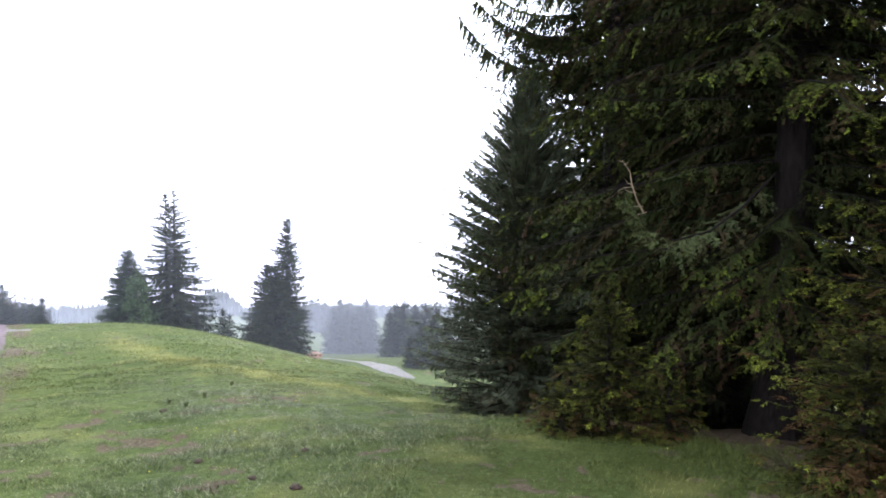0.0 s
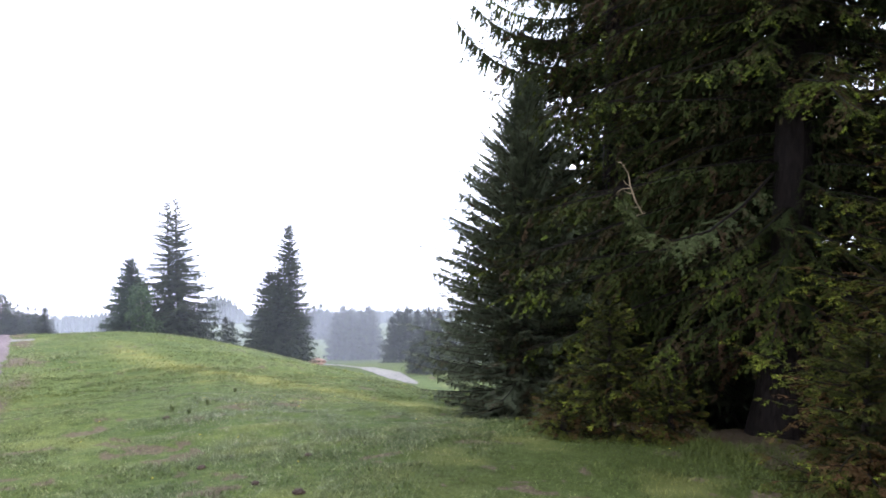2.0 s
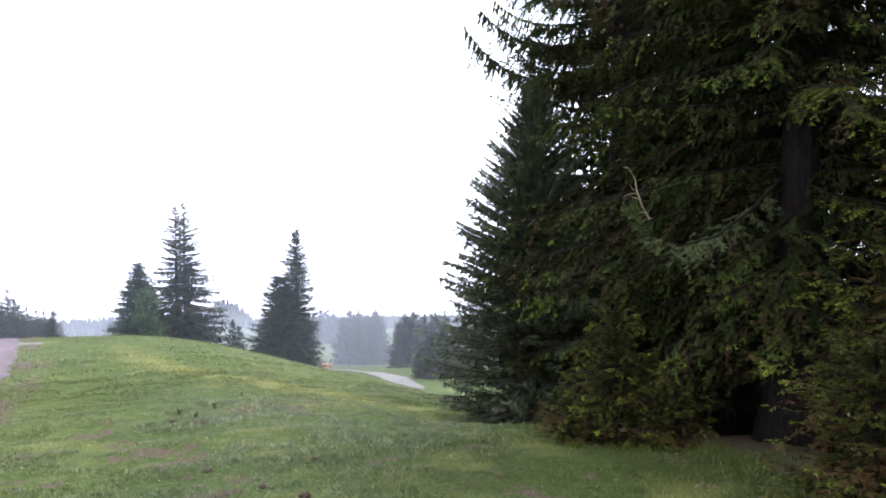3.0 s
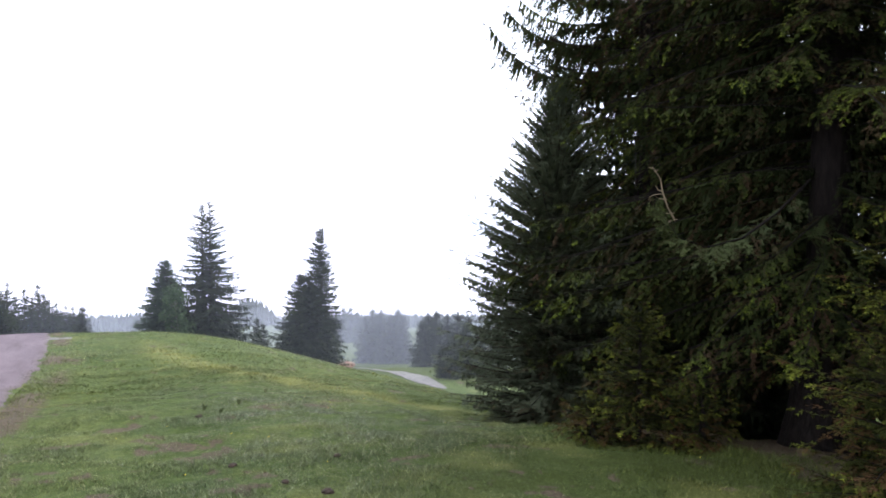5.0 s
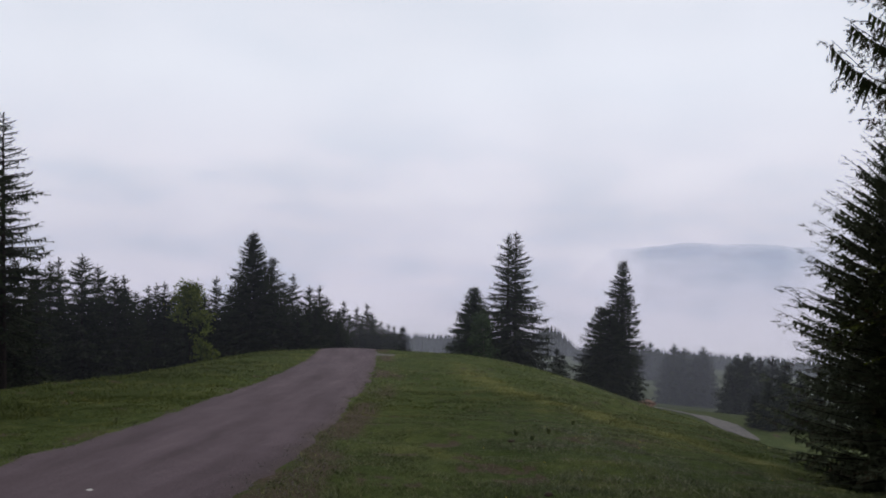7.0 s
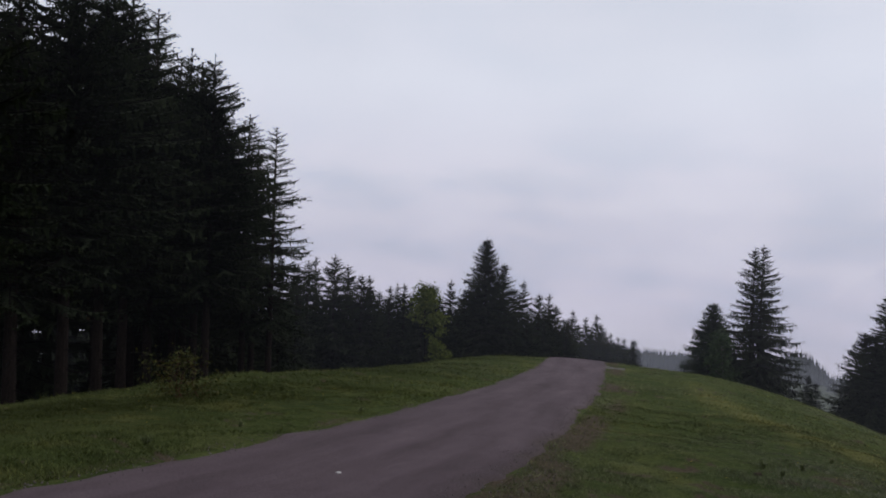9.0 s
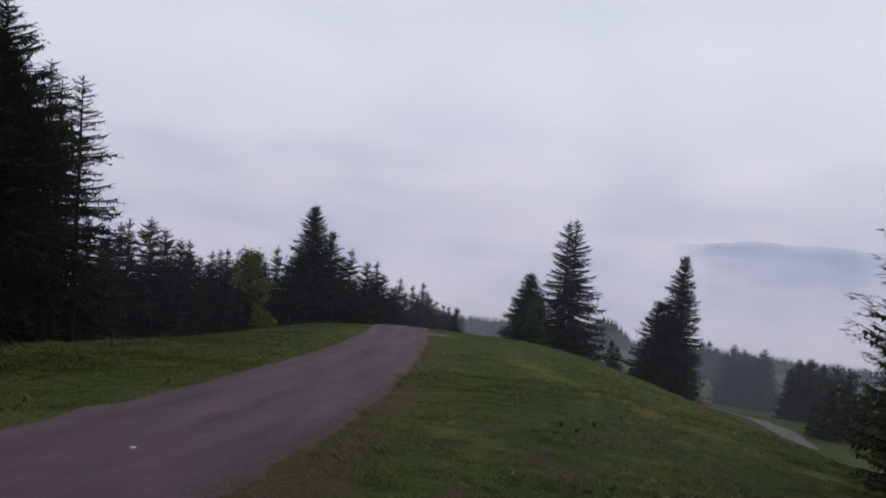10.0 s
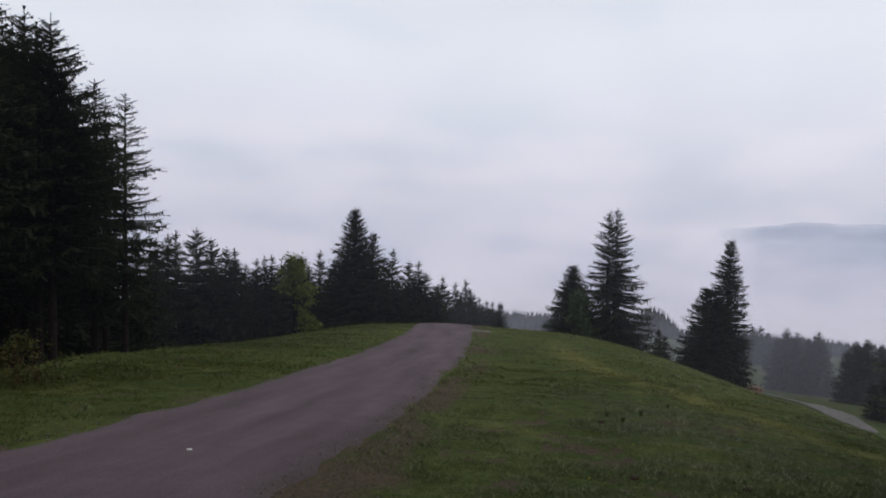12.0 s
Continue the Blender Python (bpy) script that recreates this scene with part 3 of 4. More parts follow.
def spruce(seed, height, radius, needles, base=0.05, gap=0.25, per=9, bend=0.9, cone=1.2, thin=0.0, uneven=0.3, rise=-0.06, rise_top=0.6, droop=0.32, upturn=0.6,
           lean=(0, 0), bow=0.0, trunk_r=None, flare=0.7, fine_below=None, shut=(), trim=(), extra=(), wood=1.0, skew=(0, 0), stem_twigs=0, trunk_bark=None, teeth=0, wide=0.14, curtain=0.12, side_boughs=2, fan_reach=0.94, **clothing):
    """Meshes of one spruce, its foot at the origin: trunk, branchwork, crown. shut: (direction, z0, z1, cosine) sectors with no boughs; trim: the same with a factor, sectors of shorter boughs.
    extra: (z, direction, length) of single long boughs. skew: direction in which the crown reaches further, and by how much."""
    rg = np.random.default_rng(seed)
    trunk, limbs, crown = Soup(), Soup(), Soup()
    trunk_r = trunk_r or height * 0.0125
    hs = np.linspace(0, 1, 18) ** 1.4
    line = np.stack([lean[0] * hs + bow * np.sin(hs * 9) * np.exp(-hs * 5), lean[1] * hs, hs * height], -1)
    line[0, 2] = -0.4
    tube(trunk, line, trunk_r * (1.02 - hs) ** 0.9 * (1 + flare * np.exp(-np.maximum(0, line[:, 2]) / 0.4)) + 0.006, 10)
    specs, z = [], base * height
    while z < height * 0.975:
        t = z / height
        high = fine_below is not None and z > fine_below
        reach = radius * min(1.0, cone * ((1 - t) / (1 - base)) ** bend) * (0.78 + 0.22 * min(1, (t - base) * 12)) + 0.05
        count = max(3, int(round(per * (0.7 + 0.3 * (1 - t)) * rg.uniform(0.8, 1.2))))
        a0 = rg.uniform(0, 6.28)
        for k in range(count):
            az = a0 + k * 6.283 / count + rg.normal(0, 0.25)
            closed = any(z0 < z < z1 and math.cos(az - d) > c for d, z0, z1, c in shut)
            if rg.random() >= thin and not closed:
                cut = math.prod(k for d, z0, z1, c, k in trim if z0 < z < z1 and math.cos(az - d) > c)
                specs.append((max(0.05, z + rg.uniform(-0.5, 0.5) * gap), az, cut * reach * rg.uniform(1 - uneven, 1 + 0.6 * uneven) * (1 + skew[1] * math.cos(az - skew[0])), t, high))
        z += gap * rg.uniform(0.75, 1.25) * (1.5 if high else 1 - 0.45 * t)
    specs += [(zz, az, L, zz / height, 2) for zz, az, L in extra]
    zz, az, L, t, high = np.array(specs, float).T
    full = np.where(high > 1.5, 4.5, 1.0)
    curl = np.where(high > 1.5, 1.45, upturn)
    high = np.abs(high - 1) < 0.5
    n = len(zz)
    out = np.stack([np.cos(az), np.sin(az), 0 * az], -1)
    lat = np.stack([-np.sin(az), np.cos(az), 0 * az], -1)
    foot = np.stack([np.interp(zz, line[:, 2], line[:, 0]), np.interp(zz, line[:, 2], line[:, 1]), zz], -1)
    climb = rise + rise_top * t ** 1.5 + rg.normal(0, 0.08, n)
    dr = droop * (1.1 - 0.6 * t) * rg.uniform(0.7, 1.3, n)
    swing = rg.normal(0, 0.14, n)

    def at(i, u):
        w = np.clip(u, 0, 2)
        return foot[i] + out[i] * (L[i] * w)[:, None] + lat[i] * (swing[i] * L[i] * w ** 2)[:, None] + UP * (L[i] * (climb[i] * w - dr[i] * w ** 2 + curl[i] * dr[i] * w ** 3.5))[:, None]

    us = np.linspace(0, 1, 6)
    if wood:
        for k in range(n):
            tube(limbs, at(np.full(6, k), us), wood * (1.6 if full[k] > 1 else 1.0) * (0.004 + 0.0045 * L[k]) * (1.15 - us), 3)
    for k in range(stem_twigs):
        # dead stubs on the bare lower stem
        a, h = rg.uniform(0, 6.28), rg.uniform(0.06, base) * height
        c = np.array([np.interp(h, line[:, 2], line[:, 0]), np.interp(h, line[:, 2], line[:, 1]), h])
        s = rg.uniform(0.3, 1.3)
        tube(limbs, [c, c + np.array([math.cos(a) * s * 0.6, math.sin(a) * s * 0.6, -0.05 * s]), c + np.array([math.cos(a) * s, math.sin(a) * s, -0.25 * s])], [0.022, 0.014, 0.006], 3)
    if teeth:
        axis = fans(crown, rg, foot, out, L, climb, dr, teeth, wide, curtain, upturn, reach=fan_reach)
        for k in range(side_boughs):
            j = rg.integers(teeth // 5, teeth - 1, n)
            turn = az + np.where(rg.random(n) < 0.5, -1, 1) * rg.uniform(0.45, 0.95, n)
            fans(crown, rg, axis[np.arange(n), j], np.stack([np.cos(turn), np.sin(turn), 0 * az], -1), L * rg.uniform(0.25, 0.45, n), climb * 0.5 - 0.1, dr * 1.2, max(3, teeth // 2), wide, curtain * 1.2, upturn)
    if (full > 1).any():
        k = full > 1
        fans(crown, rg, foot[k], out[k], L[k], climb[k], dr[k], 38, 0.03, 0.12, curl[k])
    clothe(crown, rg, at, L, t, coarse=high if high.any() else None, full=full, **clothing)
    tw, tl = clothing.get("twig_w", 0.03), clothing.get("twig", 0.12)
    m = 26
    h = height * rg.uniform(0.84, 0.995, m)
    spin = rg.uniform(0, 6.28, m)
    kites(crown, rg, np.stack([np.full(m, lean[0]), np.full(m, lean[1]), h], -1), unit(np.stack([0.7 * np.cos(spin), 0.7 * np.sin(spin), np.full(m, 0.8)], -1)), tl * (1.2 - (h / height - 0.84) * 5), np.full(m, tw), np.tile(UP, (m, 1)), np.zeros(m), np.zeros(m), True)
    kites(crown, rg, np.array([[lean[0], lean[1], height * 0.96]]), np.array([[0, 0, 1.0]]), np.array([height * 0.05]), np.array([tw * 1.2]), np.array([[1.0, 0, 0]]), np.zeros(1), np.zeros(1), True)
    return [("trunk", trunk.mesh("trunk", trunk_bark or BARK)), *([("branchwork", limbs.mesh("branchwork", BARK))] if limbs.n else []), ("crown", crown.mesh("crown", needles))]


def polar(az, r, sink=0.0):
    x, y = r * math.sin(radians(az)), r * math.cos(radians(az))
    return x, y, float(land(x, y)) - sink


def plant(meshes, az, r, label, name="spruce_tree", group="", scale=1.0, turn=0.0, sink=0.0):
    tree = new(name)
    tagged(tree, label, "tree", group)
    tree.matrix_basis = pose(*polar(az, r, sink), 0, 0, turn) @ Matrix.Scale(scale, 4)
    for n, me in meshes:
        ob = part(n, me, tree)
        if n != "trunk":
            tagged(ob, kind="stuff")
    return tree


def rise_to(az, el, r):
    """Height of a tree whose tip is seen from the path at that elevation."""
    return 1.5 + r * math.tan(radians(el)) - polar(az, r)[2]


# the dense stand close to the path
BESIDE = "spruces beside the pasture"
CLOSE = dict(teeth=20, wide=0.035, curtain=0.035, side_boughs=0, fan_reach=0.5, lets=17, let_len=0.22, let_min=0.10, twig=0.078, twig_w=0.021, per_let=32, comb=True, hang=0.6, twig_hang=0.25, tipward=0.75)
big_spruce = plant(spruce(41, 22.0, 3.0, NEAR_NEEDLES, base=0.04, gap=0.19, per=10, bend=0.6, cone=1.0, uneven=0.42, rise=0.06, droop=0.55, upturn=0.45, trunk_r=0.21, flare=1.1, bow=0.12, fine_below=6.2,
             shut=((4.3, 0.0, 1.0, 0.5), (3.95, 2.6, 3.4, 0.88)), trim=((4.5, 0.9, 6.0, 0.45, 0.66),), fresh=1.4, dry=0.2, **CLOSE), 24.9, 8.6, "large dense dark green spruce with hanging boughs beside the pasture", group=BESIDE)
plant(spruce(12, 4.75, 1.36, BLUE_NEEDLES, base=0.02, gap=0.10, per=15, bend=0.95, cone=1.5, uneven=0.3, rise=0.10, rise_top=1.15, trim=((0.0, 0.0, 0.7, -1.1, 1.1),), droop=0.16, upturn=1.0, trunk_r=0.08,
             **{**CLOSE, "lets": 22, "hang": 0.2, "twig_hang": 0.1, "fresh": 0.7, "dry": 0.08, "spread": 1.0, "let_len": 0.18, "let_min": 0.07, "fan_reach": 0.85, "wide": 0.07, "twig": 0.07, "per_let": 30}), 6.3, 10.3, "grey-green young spruce with branches down to the grass", group=BESIDE)
plant(spruce(13, 4.9, 1.5, YELLOW_NEEDLES, base=0.02, gap=0.15, per=8, bend=0.7, cone=1.0, uneven=0.45, rise=0.06, droop=0.25, upturn=0.9, trunk_r=0.07,
             **{**CLOSE, "lets": 18, "hang": 0.25, "fresh": 1.4, "dry": 0.18}), 37.0, 6.7, "young spruce with light green fresh tips and dry brown inner twigs", group=BESIDE)
plant(spruce(14, 20.0, 2.1, NEAR_NEEDLES, base=0.05, gap=0.24, per=8, bend=0.6, cone=1.0, uneven=0.3, rise=0.0, droop=0.4, upturn=0.8, trunk_r=0.2, fine_below=7.5, shut=((3.05, 3.7, 4.9, 0.82),),
             extra=((4.95, 3.1, 2.2), (5.15, 2.8, 1.6), (5.4, 3.15, 2.0), (5.65, 2.95, 1.5), (5.85, 3.1, 1.8), (6.3, 3.05, 1.7), (6.75, 3.1, 1.65), (7.2, 3.0, 1.55)),
             **{**CLOSE, "lets": 17, "hang": 1.1, "twig_hang": 0.5, "fresh": 0.2, "dry": 0.1, "spread": 0.5, "twig": 0.10, "twig_w": 0.03, "per_let": 28, "lets": 14}), 13.0, 10.7, "tall dark spruce standing behind the nearer spruces", group=BESIDE)
plant(spruce(15, 20.0, 2.4, NEAR_NEEDLES, base=0.12, gap=0.36, per=7, bend=0.6, cone=1.0, thin=0.2, trunk_r=0.2, fine_below=7.0,
             **{**CLOSE, "lets": 9, "per_let": 16, "twig": 0.16, "twig_w": 0.045, "hang": 0.6, "fresh": 0.2, "comb": False}), 38.0, 13.0, "tall dark spruce at the edge of the stand", group=BESIDE)
plant(spruce(16, 1.2, 0.75, YELLOW_NEEDLES, base=0.02, gap=0.10, per=8, bend=0.6, cone=1.0, rise=0.1, droop=0.25, trunk_r=0.03,
             **{**CLOSE, "hang": 0.2, "fresh": 0.6, "dry": 0.5}), 30.2, 6.0, "low spreading young spruce with brownish green twigs in the grass", group=BESIDE)

for i, (az, r, h, wide, brown, text) in enumerate(((12.8, 7.5, 1.4, 0.5, 0.12, "young spruce with bright green tips under the large spruce"), (9.4, 7.6, 0.4, 0.42, 0.8, "low young spruce with many dry brown twigs in the grass"),
                                                  (17.4, 7.5, 0.6, 0.42, 0.6, "low brownish young spruce at the large spruce's foot"))):
    plant(spruce(170 + i, h, wide, YELLOW_NEEDLES, base=0.02, gap=0.10, per=8, bend=0.75, cone=1.0, rise=0.12, droop=0.25, trunk_r=0.022,
                 **{**CLOSE, "hang": 0.2, "fresh": 1.2, "dry": brown}), az, r, text, group=BESIDE)


# spruces on the brow of the hill
FARTHER = dict(lets=6, let_len=0.17, let_min=0.08, twig=0.17, twig_w=0.055, per_let=13, hang=0.55, twig_hang=0.35, tipward=0.9, fresh=0.1, dry=0.02, inner=0.12)


def hill_spruce(seed, height, radius, base=0.03, gap=0.24, per=9, bend=0.8, cone=1.15, thin=0.05, droop=0.5, rise=-0.08, upturn=0.75, uneven=0.42, lean=(0, 0), needles=FAR_NEEDLES, skew=(0, 0), **other):
    """A spruce seen from some way off, its boughs drooping and turned up at the ends."""
    return spruce(seed, height, radius, needles, base, gap, per, bend, cone, thin, uneven, rise, 0.7, droop, upturn, lean, skew=skew, wood=2.2, **{**dict(teeth=12), **FARTHER, **other})


def join_twin(a, b, gap):
    """Two stems from one foot: the second set of meshes moved aside and given to the same tree."""
    out = list(a)
    for n, me in b:
        for v in me.vertices:
            v.co.x += gap
        out.append((n, me))
    return out


BROW = "tall spruces on the brow of the hill"
twin = join_twin(hill_spruce(21, rise_to(-20.5, 0.15, 52), 2.15, thin=0.2, gap=0.25, per=9, uneven=0.5, teeth=14, wide=0.09, skew=(3.5, 0.15)), hill_spruce(22, rise_to(-20.05, 0.2, 52), 2.35, thin=0.2, gap=0.25, per=9, uneven=0.5, teeth=14, wide=0.09, skew=(0, 0.2)), 0.5)
plant(twin, -20.5, 52, "tall twin-stemmed spruce with open, drooping, see-through boughs", group=BROW, turn=12)
plant(hill_spruce(23, rise_to(-23.1, -4.0, 54), 2.7, gap=0.17, per=12, uneven=0.3, needles=LIGHT_NEEDLES), -23.1, 54, "shorter lighter green dense spruce beside the twin-stemmed one", group=BROW)
plant(hill_spruce(24, rise_to(-11.65, -1.75, 52), 2.0, bend=0.72, thin=0.0, uneven=0.5, gap=0.2, per=11, skew=(3.14, 0.15)), -11.85, 52, "tall pointed spruce with ragged outline on the hill's brow", group=BROW)
plant(hill_spruce(25, rise_to(-13.5, -5.3, 52.5), 2.3, thin=0.0, uneven=0.5, gap=0.2, per=11, bend=0.7), -13.4, 52.5, "shorter ragged spruce growing against a taller one", group=BROW)
plant(hill_spruce(26, rise_to(-12.9, -5.4, 51), 2.1, gap=0.2, per=11), -12.75, 51, "low dense spruce filling the foot of a taller one", group=BROW)
plant(hill_spruce(27, rise_to(-16.65, -8.5, 66), 1.15), -16.65, 66, "small slim spruce just below the brow", group=BROW)
plant(hill_spruce(28, rise_to(-16.15, -9.0, 66), 1.1), -16.15, 66, "small slim spruce just below the brow", group=BROW)
plant(hill_spruce(29, rise_to(-28.58, -7.15, 58), 1.3, gap=0.17), -28.58, 58, "small conical spruce by the road's crest", group=BROW)

plant(hill_spruce(36, rise_to(-39.9, 0.0, 58), 3.5, gap=0.22, per=13, lets=5, per_let=8, twig=0.2, twig_w=0.07, teeth=14, uneven=0.4), -39.9, 58, "broad dark spruce rising above the forest edge", group="spruces of the dark forest edge")
plant(hill_spruce(39, rise_to(-38.45, -1.9, 58.5), 2.8, gap=0.26, per=11, lets=5, per_let=8, twig=0.2, twig_w=0.07, teeth=14, uneven=0.5), -38.5, 58.5, "dark spruce grown together with a broader one", group="spruces of the dark forest edge")

# forest on the left flank: a few built kinds, repeated
WOODS = dict(lets=2.4, per_let=7, teeth=13, side_boughs=2, twig=0.24, twig_w=0.07, let_len=0.18, let_min=0.10, trunk_bark=STEM_BARK)
EDGE = {**WOODS, "lets": 1.6, "teeth": 10, "wide": 0.19, "curtain": 0.19}
DEEP = dict(lets=0.5, per_let=2, teeth=6, side_boughs=0, wide=0.34, curtain=0.36, twig=0.32, twig_w=0.09, let_len=0.18, let_min=0.15, trunk_bark=STEM_BARK)
KINDS = [hill_spruce(31, 18.0, 3.2, base=0.34, gap=0.36, per=9, cone=1.5, bend=0.85, stem_twigs=26, **WOODS),
         hill_spruce(32, 16.0, 2.8, base=0.28, thin=0.12, gap=0.46, per=7, bend=0.75, cone=1.2, droop=0.6, stem_twigs=30, **{**WOODS, "lets": 2.5, "twig_w": 0.06, "twig": 0.2, "wide": 0.11, "curtain": 0.10}),
         hill_spruce(33, 12.0, 3.3, gap=0.36, per=9, uneven=0.5, **EDGE),
         hill_spruce(34, 12.0, 2.2, gap=0.34, per=8, uneven=0.5, **EDGE),
         hill_spruce(35, 14.0, 3.4, gap=0.55, per=7, cone=1.5, **DEEP),
         hill_spruce(37, 12.0, 2.8, gap=0.42, per=8, bend=0.65, cone=1.3, **{**DEEP, "side_boughs": 1, "wide": 0.26, "curtain": 0.28}),
         hill_spruce(38, 14.0, 3.2, gap=0.40, per=9, bend=0.8, cone=1.4, **WOODS)]
TALL = (18.0, 16.0, 12.0, 12.0, 14.0, 12.0, 14.0)
FOREST = "spruces of the dark forest edge"


def stand(rows, group, texts):
    for i, (az, el, r, kind) in enumerate(rows):
        kind = int(kind)
        h = rise_to(az, el, r)
        plant(KINDS[kind], az, r, texts[kind], group=group, scale=h / TALL[kind], turn=(i * 137) % 360)


TEXTS = ("tall dark forest spruce with full crown", "tall open spruce with bare stem showing through", "broad dark spruce in the forest edge", "slim dark spruce in the forest edge", "dense dark spruce deeper in the forest")
stand([(-56.35, 7.5, 36, 1), (-57.6, 7.0, 39, 1), (-58.3, 8.3, 37, 1), (-60.95, 12.3, 33, 0), (-61.8, 11.6, 34, 0), (-64.9, 14.9, 34, 1), (-66.6, 16.2, 32, 0), (-68.2, 17.4, 30, 0),
       (-70.4, 19, 28, 0), (-73.5, 20, 27, 1), (-77, 21, 26, 0), (-81, 20, 26, 0), (-86, 21, 25, 0), (-63.2, 11.4, 38, 0), (-66, 13, 40, 0)], FOREST, TEXTS)
stand([(-55.6, -1.9, 46, 3), (-57.3, -1.6, 47, 2), (-59.0, -1.0, 46, 2), (-54.3, -2.6, 50, 3), (-60.8, 1.2, 44, 2)], FOREST, TEXTS)
stand([(-53.46, -2.3, 57, 3), (-52.95, -2.05, 60, 3), (-51.5, -1.8, 56, 2), (-50.5, -2.5, 58, 2), (-49.4, -3.2, 57, 2), (-48.8, -3.3, 60, 3), (-47.2, -4.05, 62, 3), (-46.6, -3.85, 64, 3),
       (-46.1, -3.75, 62, 3), (-42.5, -3.4, 68, 3), (-41.5, -4.4, 64, 2), (-36.95, -3.2, 62, 3), (-37.6, -3.7, 64, 2), (-35.7, -4.1, 66, 2), (-34.95, -4.1, 66, 3), (-34.4, -4.9, 70, 2)], FOREST, TEXTS)
stand([(-33.05, -5.2, 88, 3), (-32.05, -5.7, 92, 3), (-31.25, -5.45, 90, 3), (-30.9, -6.1, 92, 2), (-30.15, -6.75, 95, 3), (-29.6, -7.0, 98, 3), (-29.15, -7.1, 100, 3),
       (-34, -6.2, 92, 2), (-32.6, -6.2, 96, 2), (-31.6, -6.4, 97, 2), (-30.6, -6.9, 99, 2), (-29.9, -7.3, 101, 2), (-29.3, -7.5, 102, 2), (-28.9, -7.7, 103, 2), (-30.4, -7.4, 90, 2), (-31.7, -6.9, 88, 2), (-40.8, -4.0, 66, 2), (-44, -4.4, 66, 2), (-45.4, -4.4, 64, 2), (-54.5, -3.5, 60, 2), (-48, -4.4, 66, 2)], FOREST, TEXTS)

deep = np.random.default_rng(61)
for i in range(11):
    az = -62.5 - 2.9 * i
    kind = 0 if i < 6 else 4
    plant(KINDS[kind], az, 40 + 3 * math.sin(i * 2.3), TEXTS[kind], group=FOREST, scale=rise_to(az, 12.5 + 0.28 * i + math.sin(i * 1.9), 40) / TALL[kind], turn=i * 61)
# those past az -75 are unseen, added to keep sky light out of the forest
for i in range(60):
    az = deep.uniform(-105, -59)
    far_off = deep.uniform(37, 74)
    plant(KINDS[4], az, far_off, TEXTS[4], group=FOREST, scale=deep.uniform(0.75, 1.1) * (1.25 if az < -74 else 0.95 if az < -64 else 0.75), turn=deep.uniform(0, 360))
for i in range(16):
    az = -55.5 + 1.35 * i
    plant(KINDS[2], az, 63 + 6 * math.sin(i * 2.1), TEXTS[2], group=FOREST, scale=rise_to(az, -4.6 - 0.12 * (i - 8) * (i > 8) + 0.4 * math.sin(i * 1.7), 63) / 12, turn=i * 77)
for i in range(52):
    az = deep.uniform(-57, -32.5)
    far_off = deep.uniform(66, 100)
    plant(KINDS[4], az, far_off, TEXTS[4], group=FOREST, scale=max(0.35, rise_to(az, -6.0 + deep.uniform(-0.6, 0.8) - 0.05 * (az + 44), far_off) / 14), turn=deep.uniform(0, 360))

# az 50 to 120: unseen trees added to shade the grass and nearer spruces
for az, far_off, size in ((15.8, 13.0, 0.58), (20.5, 13.8, 0.62), (20, 15.5, 0.8), (23.0, 15.5, 0.42), (29.5, 17, 0.34), (38, 15, 0.9), (43, 13, 0.9), (50, 13, 0.8), (58, 11, 0.9), (66, 10, 0.9), (75, 9, 0.8), (85, 9.5, 0.9), (96, 9, 0.8), (108, 11, 0.9), (120, 12, 0.9)):
    near = az < 45
    plant(KINDS[6], az, far_off, "dark spruce added to fill out the stand and block the sky", group=BESIDE, scale=size * (1.25 if near else 1.6), turn=az * 31)

# woods down in the valley
fr = np.random.default_rng(77)


def copse(rows, group, text):
    for i, (az, el, r) in enumerate(rows):
        plant(KINDS[5], az, r, text, group=group, scale=rise_to(az, el, r) / 12.0, turn=(i * 101) % 360)


copse([(-8.5, -8.6, 181), (-7.9, -7.85, 184), (-7.2, -8.05, 179), (-6.5, -8.4, 182), (-5.9, -7.9, 185), (-5.5, -8.7, 180), (-7.5, -8.5, 189), (-6.2, -8.6, 188)],
      "spruces of the valley copse", "dense dark spruce of a valley copse in light mist")
copse([(-4.1, -8.9, 96), (-3.6, -8.3, 99), (-2.9, -8.1, 95), (-2.1, -8.4, 100), (-1.3, -8.2, 97), (-0.5, -8.4, 99), (-3.2, -8.6, 105), (-3.9, -9.6, 94)],
      "spruces of the nearer copse", "dense dark spruce of a nearer valley copse")
copse([(-2.5, -10.9, 58.5), (-1.6, -9.9, 58), (-0.6, -9.3, 59), (0.5, -9.2, 60), (1.6, -9.5, 61)], "spruces at the track", "mid-sized dark spruce beside the lower track")
copse([(-10.6, -8.3, 300), (-10.1, -7.9, 305), (-9.6, -7.8, 300), (-9.1, -8.2, 307)], "spruces of the far copse", "pale misty spruce of a far copse")


